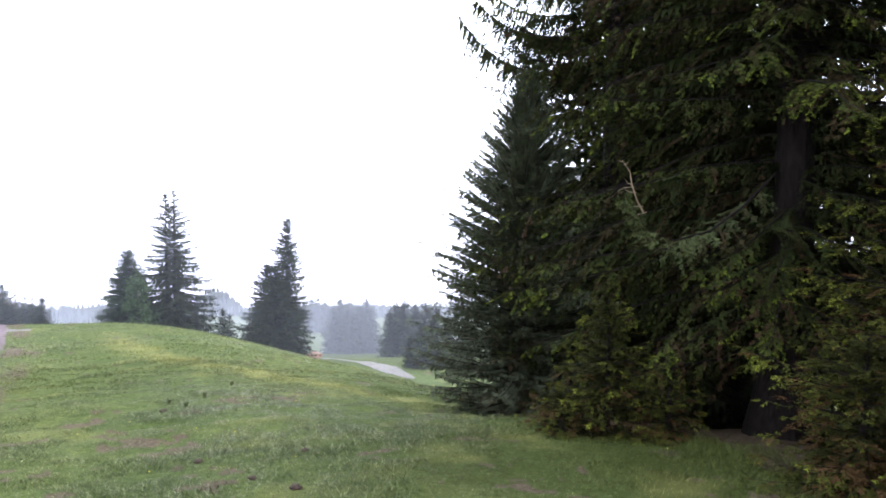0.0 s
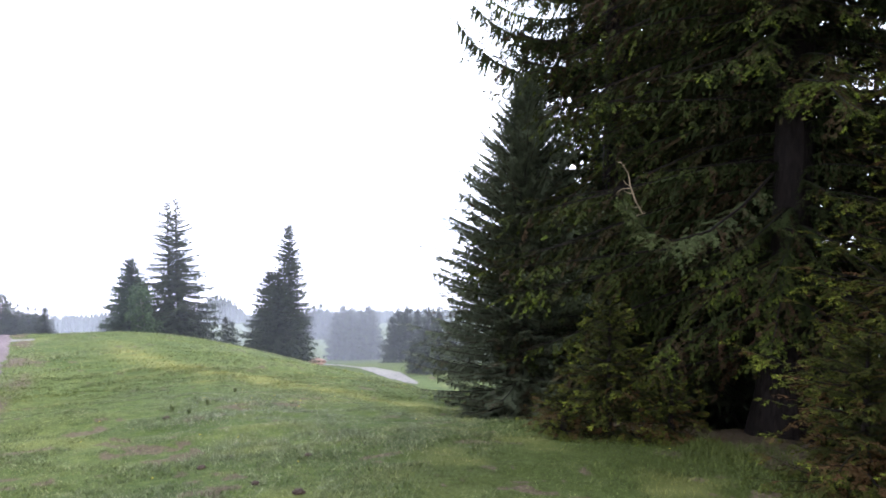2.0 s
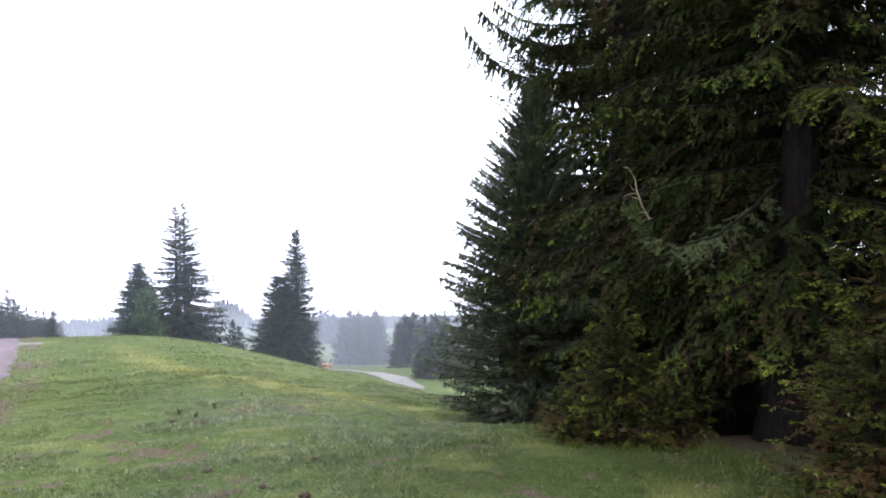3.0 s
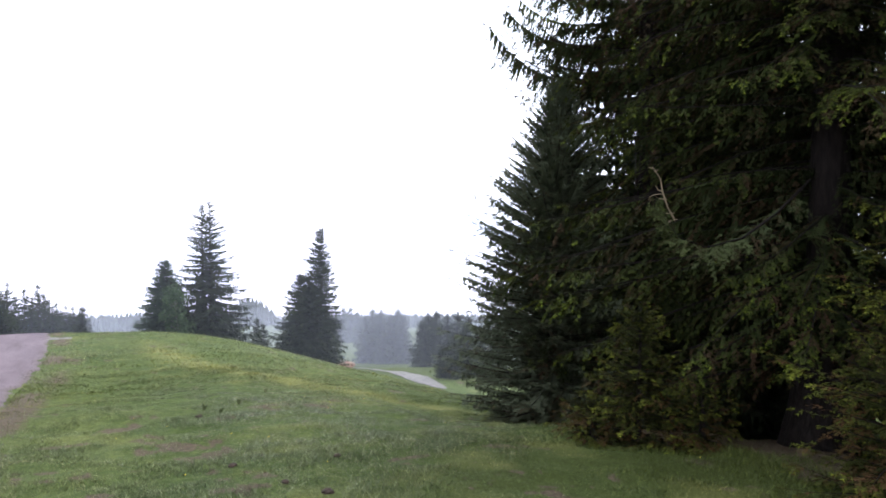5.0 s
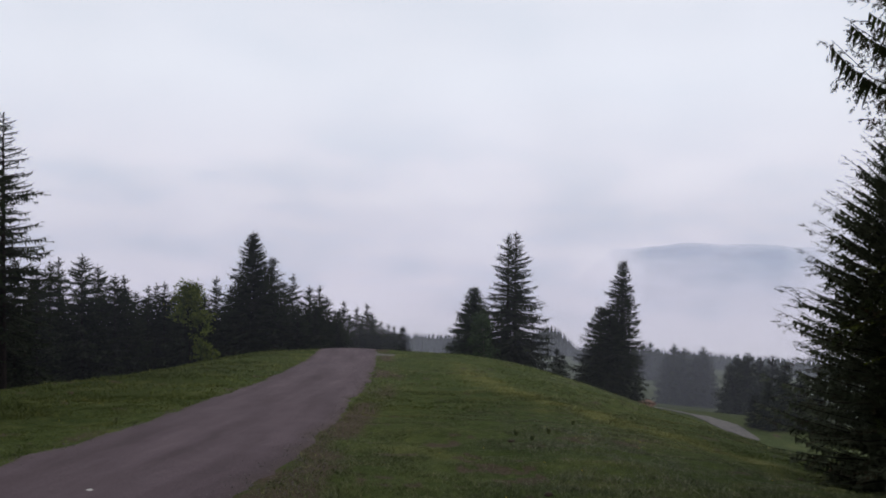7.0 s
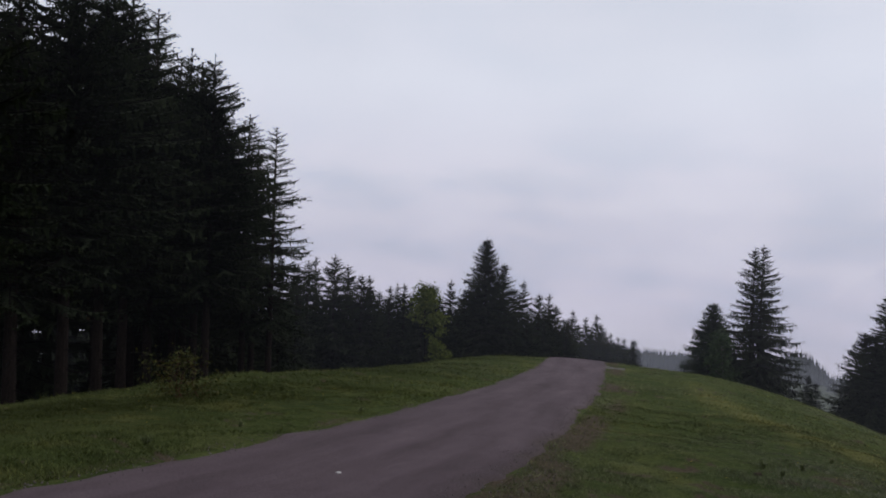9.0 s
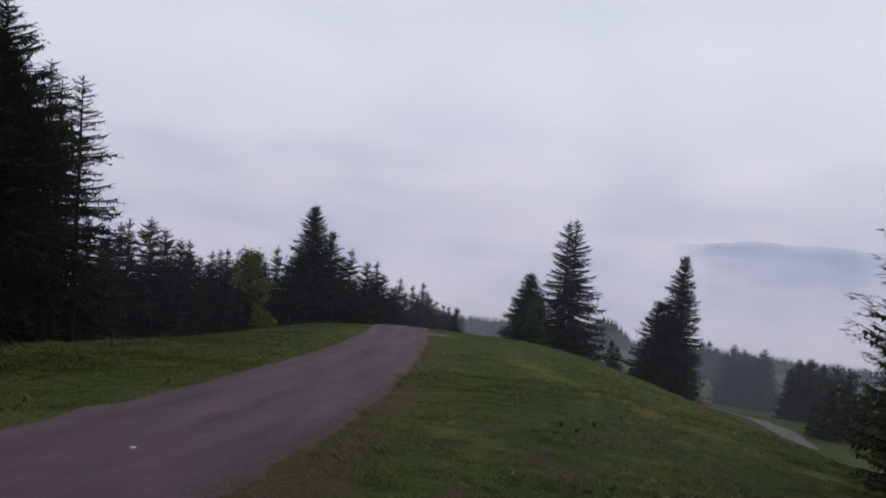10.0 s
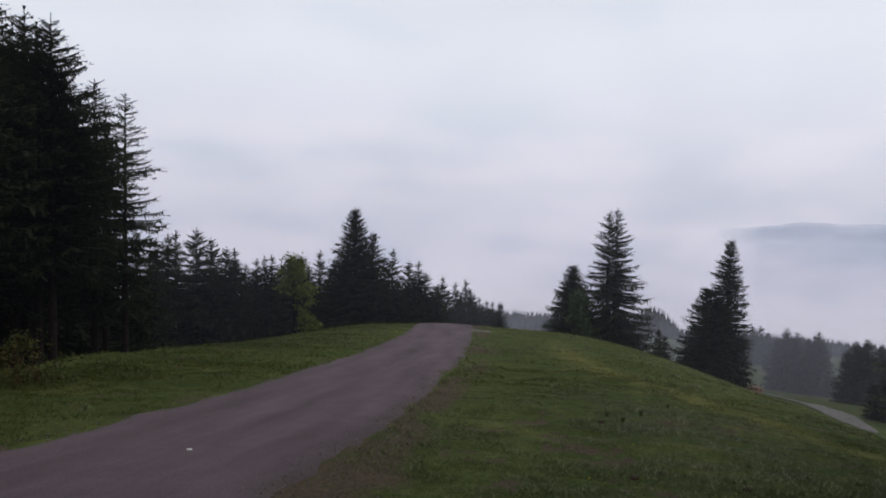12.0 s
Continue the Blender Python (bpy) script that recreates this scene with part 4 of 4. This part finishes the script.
def far_wood(name, az0, az1, el0, el1, r0, r1, count, label, dome=0.0):
    """A distant wood, too far off to tell its trees apart."""
    # one ragged conical tree of a few drooping tiers
    co, tri = [], []
    for tier in range(6):
        z1, z0 = 12.0 * (1 - 0.15 * tier), 12.0 * max(0.0, 1 - 0.15 * tier - 0.30)
        rad = 0.35 + 0.5 * tier
        k = len(co)
        co.append((0, 0, z1))
        for j in range(10):
            w = rad * (1.0 if j % 2 else 0.72) * (0.85 + 0.3 * ((j * 7 + tier * 3) % 5) / 5)
            co.append((w * math.cos(j * 0.628), w * math.sin(j * 0.628), z0 + (0.0 if j % 2 else 0.5)))
        tri += [(k, k + 1 + j, k + 1 + (j + 1) % 10) for j in range(10)]
    co, tri = np.array(co, float), np.array(tri)
    vs, fs = [], []
    for i in range(count):
        az, r = az0 + (az1 - az0) * (i + fr.uniform(0, 1)) / count, fr.uniform(r0, r1)
        u = (az - az0) / (az1 - az0)
        h = max(4.0, rise_to(az, fr.uniform(el0, el1) - dome * (2 * u - 0.8) ** 2, r)) / 12.0
        t = fr.uniform(0, 6.28)
        c, n = math.cos(t), math.sin(t)
        wide = 1.0 * h
        vs.append(np.stack([(co[:, 0] * c - co[:, 1] * n) * wide, (co[:, 0] * n + co[:, 1] * c) * wide, co[:, 2] * h], -1) + polar(az, r))
        fs.append(tri + i * len(co))
    z = np.zeros(count * len(co))
    tagged(new(name, mesh_from(name, np.concatenate(vs), np.concatenate(fs), FAR_NEEDLES, fresh=z, dry=z)), label, "forest", kind="stuff")


far_wood("far_knoll_wood", -18.3, -15.2, -7.5, -6.75, 480, 540, 130, "misty spruce wood on a far knoll", 0.9)
far_wood("far_ridge_wood", -32, -18.3, -8.15, -7.6, 460, 560, 560, "misty spruce wood along a far ridge")
far_wood("far_slope_wood", -15.2, 4, -8.7, -8.15, 420, 600, 700, "misty spruce wood on the far slope")


# ---- broadleaf tree and shrubs ----
def leafy(seed, height, radius, leaves, count, leaf, bark, low=0.25, trunk_r=None, stems=1, boughs=16):
    rg = np.random.default_rng(seed)
    trunk, crown = Soup(), Soup()
    centres = []
    for st in range(stems):
        foot = np.array([rg.normal(0, 0.12), rg.normal(0, 0.12), -0.2]) * (stems > 1) + np.array([0, 0, -0.2]) * (stems == 1)
        top = np.array([rg.normal(0, 0.3) * radius, rg.normal(0, 0.3) * radius, height * 0.85])
        t = np.linspace(0, 1, 7)[:, None]
        line = foot + (top - foot) * t + 0.05 * radius * np.sin(t * 5 + st)
        tube(trunk, line, (trunk_r or height * 0.018) * (1.05 - t[:, 0]), 6)
        for b in range(max(4, boughs // stems)):
            u = rg.uniform(low, 1)
            p = foot + (top - foot) * u
            a = rg.uniform(0, 6.28)
            L = radius * rg.uniform(0.5, 1.05) * math.sin(min(1, (1.12 - u) * 1.5 + 0.15) * 1.57)
            e = p + np.array([math.cos(a) * L, math.sin(a) * L, L * rg.uniform(0.1, 0.7)])
            tube(trunk, np.linspace(p, e, 4), (trunk_r or height * 0.018) * 0.35 * np.array([1, 0.7, 0.45, 0.2]), 4)
            centres += [p + (e - p) * w for w in (0.5, 0.75, 1.0)]
    c = np.array(centres)[rg.integers(0, len(centres), count)] + rg.normal(0, radius * 0.16, (count, 3))
    d1 = unit(rg.normal(size=(count, 3)))
    d2 = unit(np.cross(d1, rg.normal(size=(count, 3))))
    sz = leaf * rg.uniform(0.6, 1.3, (count, 1))
    v = np.stack([c - d1 * sz, c + d2 * sz * 0.5, c + d1 * sz, c - d2 * sz * 0.5], 1)
    i = np.arange(count)[:, None] * 4
    crown.add(v, np.concatenate([i + [0, 1, 2], i + [0, 2, 3]]))
    return [("trunk", trunk.mesh("trunk", bark)), ("crown", crown.mesh("crown", leaves))]


plant(leafy(5, rise_to(-44.5, -2.9, 52), 1.45, LEAVES, 3000, 0.10, BARK, 0.66, 0.08, boughs=34), -44.5, 52, "light green broadleaf tree in front of dark spruces", "broadleaf_tree")
plant(leafy(6, rise_to(-43.0, -5.2, 50), 0.85, LEAVES, 1900, 0.10, BARK, 0.25, 0.05, boughs=30), -43.0, 50, "lower light green broadleaf tree in front of dark spruces", "broadleaf_tree")
plant(leafy(7, rise_to(-22.2, -5.8, 50), 1.05, DARK_LEAVES, 3600, 0.10, PALE_BARK, 0.1, boughs=36), -22.2, 50, "bright green broadleaf tree among the brow's spruces", "broadleaf_tree")
bush = plant(leafy(8, 0.75, 0.6, SHRUB_LEAVES, 1500, 0.032, RED_BARK, 0.05, 0.01, 5, 40), -62.6, 13.9, "low yellow-green shrub with reddish stems at the forest edge", "shrub")
tagged(bush, category="shrub")

def dead_twig(tree):
    wood = Soup()
    foot = np.array(polar(24.9, 8.6))
    a = np.array([6.35 * math.sin(radians(14.2)), 6.35 * math.cos(radians(14.2)), 1.60]) - foot
    b = a + np.array([-0.09, -0.02, 0.20])
    mid = (a + b) / 2 + np.array([0.025, 0, 0.0])
    tube(wood, [a + np.array([0.12, 0.05, -0.24]), a + np.array([0.05, 0.02, -0.13]), a, mid, b], [0.008, 0.007, 0.006, 0.0045, 0.0025], 5)
    for u, dx, dz in ((-1.15, -0.10, -0.05), (-0.9, -0.13, -0.01), (-0.35, -0.10, 0.03), (-0.1, -0.12, -0.03), (-0.02, -0.06, 0.05), (0.8, 0.03, 0.02), (0.93, -0.035, 0.01)):
        p = a + (b - a) * u + np.array([0.03, 0.01, 0.0]) * max(0.0, -u)
        tube(wood, [p, p + np.array([dx * 0.6, 0.01, dz * 0.3]), p + np.array([dx, 0.0, dz])], [0.0035, 0.003, 0.0015], 4)
    part("dead_twig", wood.mesh("dead_twig", plain("dead_wood", (0.16, 0.12, 0.075), 0.9)), tree, "bare pale dead twig")


dead_twig(big_spruce)


def hanging_bough(tree):
    """The long low bough that curves towards the path and hangs with grey-green twigs."""
    rg = np.random.default_rng(17)
    wood, green = Soup(), Soup()
    foot = np.array(polar(24.9, 8.6))
    knots = np.array([(r * math.sin(radians(a)), r * math.cos(radians(a)), z) for a, r, z in ((24.0, 8.3, 1.75), (22.0, 7.6, 1.42), (19.8, 7.0, 1.20), (17.4, 6.6, 1.13), (15.4, 6.4, 1.22), (14.2, 6.35, 1.42))]) - foot
    s = np.linspace(0, 1, len(knots))

    def at(u):
        return np.stack([np.interp(u, s, knots[:, i]) for i in range(3)], -1)

    tube(wood, knots, 0.013 * (1.15 - s), 6)
    clothe(green, rg, lambda i, u: at(np.clip(u, 0, 1)) + np.array([0, 0, 0.05]) * np.maximum(0, u - 1)[:, None], np.array([2.6]), np.array([0.1]), **{**{k: CLOSE[k] for k in ("twig_w", "per_let", "comb")}, "lets": 38, "let_len": 0.08, "let_min": 0.13, "hang": 0.35, "twig_hang": 0.3, "fresh": 0.7, "dry": 0.08, "spread": 1.0, "twig": 0.07, "tipward": 1.0, "inner": 0.03})
    part("hanging_bough", wood.mesh("hanging_bough", BARK), tree, "low curved bough hung with grey-green twigs")
    tagged(part("bough_needles", green.mesh("bough_needles", GREY_NEEDLES), tree, "grey-green needles of the hanging bough"), kind="stuff")


hanging_bough(big_spruce)

# ---- distance: mountain and haze sheets ----
def build_mountain():
    az = np.radians(np.linspace(-20, 16, 120))
    d = np.degrees(az)
    crest = -27 - 0.5 * (d + 4) ** 2 - 45 * np.maximum(0, -12.5 - d) + 11 * soft_noise(d / 2.2, 3) + 5 * soft_noise(d / 0.7, 9) - 60 * np.clip((d - 3) / 12, 0, 1)
    rows = []
    for lv in np.linspace(0, 1, 14):
        r = 3600 - 900 * lv
        rows.append(np.stack([r * np.sin(az), r * np.cos(az), crest - 420 * lv ** 1.2 + 6 * soft_noise(d / 1.1, lv * 6)], -1))
    me = mesh_from("mountain", np.concatenate(rows), grid_faces(14, 120), hazed_mountain(), True, clear=((np.clip((d + 12.9) / 3.2, 0.08, 1) * np.clip((2.5 - d) / 3.5, 0.1, 1))[None] * np.interp(np.arange(14), [0, 1, 2, 3], [0.5, 0.9, 1.0, 0.9])[:, None]).ravel())
    ob = tagged(new("backdrop", me), "far wooded mountain ridge with haze painted into its blue, half lost in cloud", "mountain", kind="structure")
    ob.visible_shadow = False


def hazed_mountain():
    """A wooded slope, distance haze painted in as blue, of which drifting cloud lets only parts through."""
    m, n, l, b = mat("hazed_mountain", 0.95, 0.1)
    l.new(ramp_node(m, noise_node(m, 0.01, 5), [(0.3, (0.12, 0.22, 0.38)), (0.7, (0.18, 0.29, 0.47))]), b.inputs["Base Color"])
    geo, st, sep = n.new("ShaderNodeNewGeometry"), n.new("ShaderNodeMapping"), n.new("ShaderNodeSeparateXYZ")
    st.inputs["Scale"].default_value = (0.0014, 0.0014, 0.0034)
    l.new(geo.outputs["Position"], st.inputs[0])
    l.new(geo.outputs["Position"], sep.inputs[0])
    band = n.new("ShaderNodeMapRange")
    band.interpolation_type = "SMOOTHSTEP"
    for key, v in (("From Min", -400.0), ("From Max", -30.0), ("To Min", 0.0), ("To Max", 0.56)):
        band.inputs[key].default_value = v
    l.new(sep.outputs["Z"], band.inputs[0])
    patch = n.new("ShaderNodeMapRange")
    for key, v in (("From Min", 0.3), ("From Max", 0.65), ("To Min", 0.5), ("To Max", 1.1)):
        patch.inputs[key].default_value = v
    l.new(noise_node(m, 1.0, 4, st.outputs[0]), patch.inputs[0])
    mul = n.new("ShaderNodeMath")
    mul.operation, mul.use_clamp = "MULTIPLY", True
    l.new(band.outputs[0], mul.inputs[0])
    l.new(patch.outputs[0], mul.inputs[1])
    left = n.new("ShaderNodeMath")
    left.operation = "MULTIPLY"
    l.new(mul.outputs[0], left.inputs[0])
    l.new(attr_node(m, "clear"), left.inputs[1])
    l.new(left.outputs[0], b.inputs["Alpha"])
    return m


def build_haze_sheet(name, r, z0, z1, amount, z_low, z_high, scale, a0=-75, a1=45):
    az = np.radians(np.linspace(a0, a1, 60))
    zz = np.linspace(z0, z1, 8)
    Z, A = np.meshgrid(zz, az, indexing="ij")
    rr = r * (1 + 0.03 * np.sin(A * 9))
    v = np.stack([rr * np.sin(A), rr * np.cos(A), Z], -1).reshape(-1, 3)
    me = mesh_from(name, v, grid_faces(8, 60), make_haze_sheet(name, amount, z_low, z_high, scale), True)
    ob = tagged(new(name, me), "thin translucent sheet put up to veil what lies behind it in pale haze", "mist", kind="structure")
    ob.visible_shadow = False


build_mountain()
# the 24 and 48 m sheets are added to lift darks like lens glare
build_haze_sheet("mist", 24, -12, 24, 0.010, 12, 22, 0.08, -110, 20)
build_haze_sheet("mist", 48, -16, 14, 0.027, 4, 13, 0.05, -80, 20)
build_haze_sheet("mist", 72, -32, 0, 0.03, -9, -3, 0.03)
build_haze_sheet("mist", 120, -45, -4, 0.06, -16, -7, 0.02)
build_haze_sheet("mist", 180, -60, -8, 0.06, -26, -14, 0.015)
build_haze_sheet("mist", 255, -80, -14, 0.075, -40, -24, 0.01)
build_haze_sheet("mist", 400, -110, -30, 0.09, -62, -42, 0.008)



# ---- grass ----
def build_grass(name, seed, count, r0, r1, power, height, width, label):
    rg = np.random.default_rng(seed)
    r = r0 + (r1 - r0) * rg.random(count) ** power
    a = np.radians(rg.uniform(-82, 42, count))
    x, y = r * np.sin(a), r * np.cos(a)
    s, q = along(x, y)
    clump = soft_noise(x / 0.35, y / 0.35) + 0.7 * soft_noise(x / 1.1 + 4, y / 1.1)
    left, right = road_edges(s)
    keep = ((q < left - 0.02) | (q > right + 0.04)) & (bareness(x, y) < rg.uniform(0.16, 1.02, count))
    x, y, clump, r = x[keep], y[keep], clump[keep], r[keep]
    n = len(x)
    z = land(x, y) - 0.01
    h = height * np.clip(0.9 + 1.3 * clump, 0.5, 2.1) * rg.uniform(0.6, 1.3, n)
    h = h * (1 + 0.5 * lush_shading(x, y))
    w = width * rg.uniform(0.7, 1.3, n)
    t = rg.uniform(0, 6.28, n)
    d = np.stack([np.cos(t), np.sin(t), np.zeros(n)], -1) * w[:, None] / 2
    lean = rg.normal(0, 0.7, (n, 2)) * h[:, None]
    p = np.stack([x, y, z], -1)
    tip = p + np.stack([lean[:, 0], lean[:, 1], h], -1)
    v = np.stack([p - d, p + d, tip], 1).reshape(-1, 3)
    f = np.arange(3 * n).reshape(-1, 3)
    tagged(new(name, mesh_from(name, v, f, BLADES, straw=np.repeat(strawness(x, y), 3), dew=np.repeat(dewiness(x, y), 3), lush_shade=np.repeat(lush_shading(x, y), 3))), label, "grass", kind="stuff")


build_grass("grass", 41, 680000, 2.6, 18, 0.8, 0.034, 0.0085, "short damp pasture grass near the path")
build_grass("grass", 42, 260000, 14, 47, 0.85, 0.055, 0.02, "short pasture grass across the hill")


def build_flowers():
    rg = np.random.default_rng(51)
    n = 700
    r = 6 + 27 * rg.random(n) ** 0.7
    a = np.radians(rg.uniform(-70, 22, n))
    x, y = r * np.sin(a), r * np.cos(a)
    s, q = along(x, y)
    ok = ((q > 0.2) | (q < -5.2)) & (soft_noise(x / 2.5 + 3, y / 2.5) > rg.uniform(-0.3, 0.25, n))
    x, y, n = x[ok], y[ok], int(ok.sum())
    z = land(x, y) + rg.uniform(0.05, 0.11, n)
    ang = np.linspace(0, 2 * math.pi, 7)[:-1]
    rad = rg.uniform(0.006, 0.010, n)
    ring = np.stack([np.cos(ang), np.sin(ang), np.zeros(6)], -1)
    v = np.concatenate([np.stack([x, y, z + 0.006], -1)[:, None], np.stack([x, y, z], -1)[:, None] + ring[None] * rad[:, None, None]], 1)
    i = np.arange(6)
    f = np.stack([np.zeros(6, int), 1 + i, 1 + (i + 1) % 6], -1)[None] + (np.arange(n) * 7)[:, None, None]
    tagged(new("meadow_flowers", mesh_from("meadow_flowers", v.reshape(-1, 3), f.reshape(-1, 3), plain("yellow_petals", (0.5, 0.38, 0.04)))), "small yellow flowers scattered in the grass", "flowers", kind="stuff")


build_flowers()


# ---- small things ----
def lump(name, x, y, size, squash, seed, material, label, category, lift=0.0):
    bm = bmesh.new()
    bmesh.ops.create_icosphere(bm, subdivisions=3, radius=size)
    for v in bm.verts:
        d = v.co.normalized()
        k = 1 + 0.35 * noise.noise(d * 2.2 + Vector((seed, 0, 0))) + 0.12 * noise.noise(d * 6 + Vector((0, seed, 0)))
        v.co = Vector((d.x * size * k, d.y * size * k, d.z * size * k * squash))
    me = bpy.data.meshes.new(name)
    bm.to_mesh(me)
    bm.free()
    me.materials.append(material)
    ob = new(name, me)
    ob.location = (x, y, float(land(x, y)) + lift)
    return tagged(ob, label, category)


STONE = plain("pale_limestone", (0.6, 0.58, 0.55), 0.85)
SOIL = plain("orange_earth", (0.125, 0.075, 0.050), 0.95, 0.35, 3)
sx, sy, sz = polar(-52.3, 7.35)
lump("stone", sx, sy, 0.028, 0.6, 1.0, STONE, "small whitish stone lying on the asphalt", "stone", 0.055)
DARK_SOIL = plain("dark_soil", (0.035, 0.022, 0.015), 0.95, 0.4, 20)
for i, (az, r, size) in enumerate(((-14.6, 5.75, 0.032), (-11.3, 5.4, 0.045), (-10.6, 6.7, 0.035), (-18.5, 6.65, 0.04), (-16.3, 7.0, 0.03), (-20.9, 10.0, 0.045))):
    cx, cy, cz = polar(az, r)
    lump("soil_clod", cx, cy, size, 0.45, 7.0 + i, DARK_SOIL, "small dark clod of trampled earth in the grass", "clod", 0.012)
mx, my, mz = polar(-10.1, 70)
lump("earth_mound", mx, my, 0.95, 0.36, 4.0, SOIL, "low mound of bare orange-brown earth by the track", "mound", 0.3)


def build_pebbles():
    """Loose grit along the road's edges and on the worn verge."""
    rg = np.random.default_rng(91)
    n = 2600
    sd = 3.2 + 26 * rg.random(n) ** 1.5
    left, right = road_edges(sd)
    right_side = rg.random(n) < 0.75
    q = np.where(right_side, right + rg.normal(0.05, 0.32, n), left + rg.normal(0.15, 0.2, n))
    x, y = sd * SD + q * CD, sd * CD - q * SD
    z = land(x, y) + np.where((q > left) & (q < right), 0.04, 0.005)
    size = rg.uniform(0.005, 0.016, n)
    octa = np.array([[1, 0, 0], [0, 1, 0], [-1, 0, 0], [0, -1, 0], [0, 0, 0.8], [0, 0, -0.6]])
    v = octa[None] * rg.uniform(0.6, 1.3, (n, 6, 1)) * size[:, None, None] + np.stack([x, y, z], -1)[:, None]
    f = np.array([[0, 1, 4], [1, 2, 4], [2, 3, 4], [3, 0, 4], [1, 0, 5], [2, 1, 5], [3, 2, 5], [0, 3, 5]])
    faces = f[None] + (np.arange(n) * 6)[:, None, None]
    me = mesh_from("road_grit", v.reshape(-1, 3), faces.reshape(-1, 3), plain("grey_grit", (0.13, 0.112, 0.106), 0.9, 0.5, 30))
    tagged(new("road_grit", me), "loose grey grit along the edges of the road", "gravel", kind="stuff")


build_pebbles()


def weed(az, r, height, blades, seed):
    """A taller tuft of pasture grass from one root."""
    rg = np.random.default_rng(seed)
    t = rg.uniform(0, 6.28, blades)
    out = np.stack([np.cos(t), np.sin(t), np.zeros(blades)], -1)
    lat = np.stack([-np.sin(t), np.cos(t), np.zeros(blades)], -1)
    h = height * rg.uniform(0.5, 1.2, blades)[:, None]
    reach = height * rg.uniform(0.25, 0.9, blades)[:, None]
    up = np.array([0, 0, 1.0])
    w = 0.007 * rg.uniform(0.6, 1.4, blades)[:, None]
    root = out * 0.02
    mid = out * reach * 0.45 + up * h * 0.7
    tip = out * reach + up * h
    v = np.stack([root - lat * w * 0.4, root + lat * w * 0.4, mid - lat * w, mid + lat * w, tip], 1).reshape(-1, 3)
    i = np.arange(blades)[:, None] * 5
    f = np.concatenate([i + [0, 1, 3], i + [0, 3, 2], i + [2, 3, 4]])
    ob = new("grass_tuft", mesh_from("grass_tuft", v, f, BLADES, dew=np.full(len(v), 0.35)))
    ob.location = polar(az, r, 0.01)
    tagged(ob, "taller dark green tuft of pasture grass", "grass", group="tufts in the pasture")


for i, (az, r, h) in enumerate(((-20.5, 10.7, 0.12), (-18.0, 10.8, 0.11), (-19.3, 10.1, 0.09), (-65.8, 8.9, 0.12), (-59.1, 10.4, 0.1), (-16.0, 12.4, 0.1), (-50.0, 13.0, 0.11))):
    weed(az, r, h, 30, 300 + i)
for i, (az, r) in enumerate(((-40.6, 24.6), (-40.1, 26.2), (-39.5, 27.9), (-39.2, 29.6), (-38.6, 30.4), (-38.2, 31.3), (-37.5, 32.0))):
    weed(az, r, 0.1, 30, 340 + i)
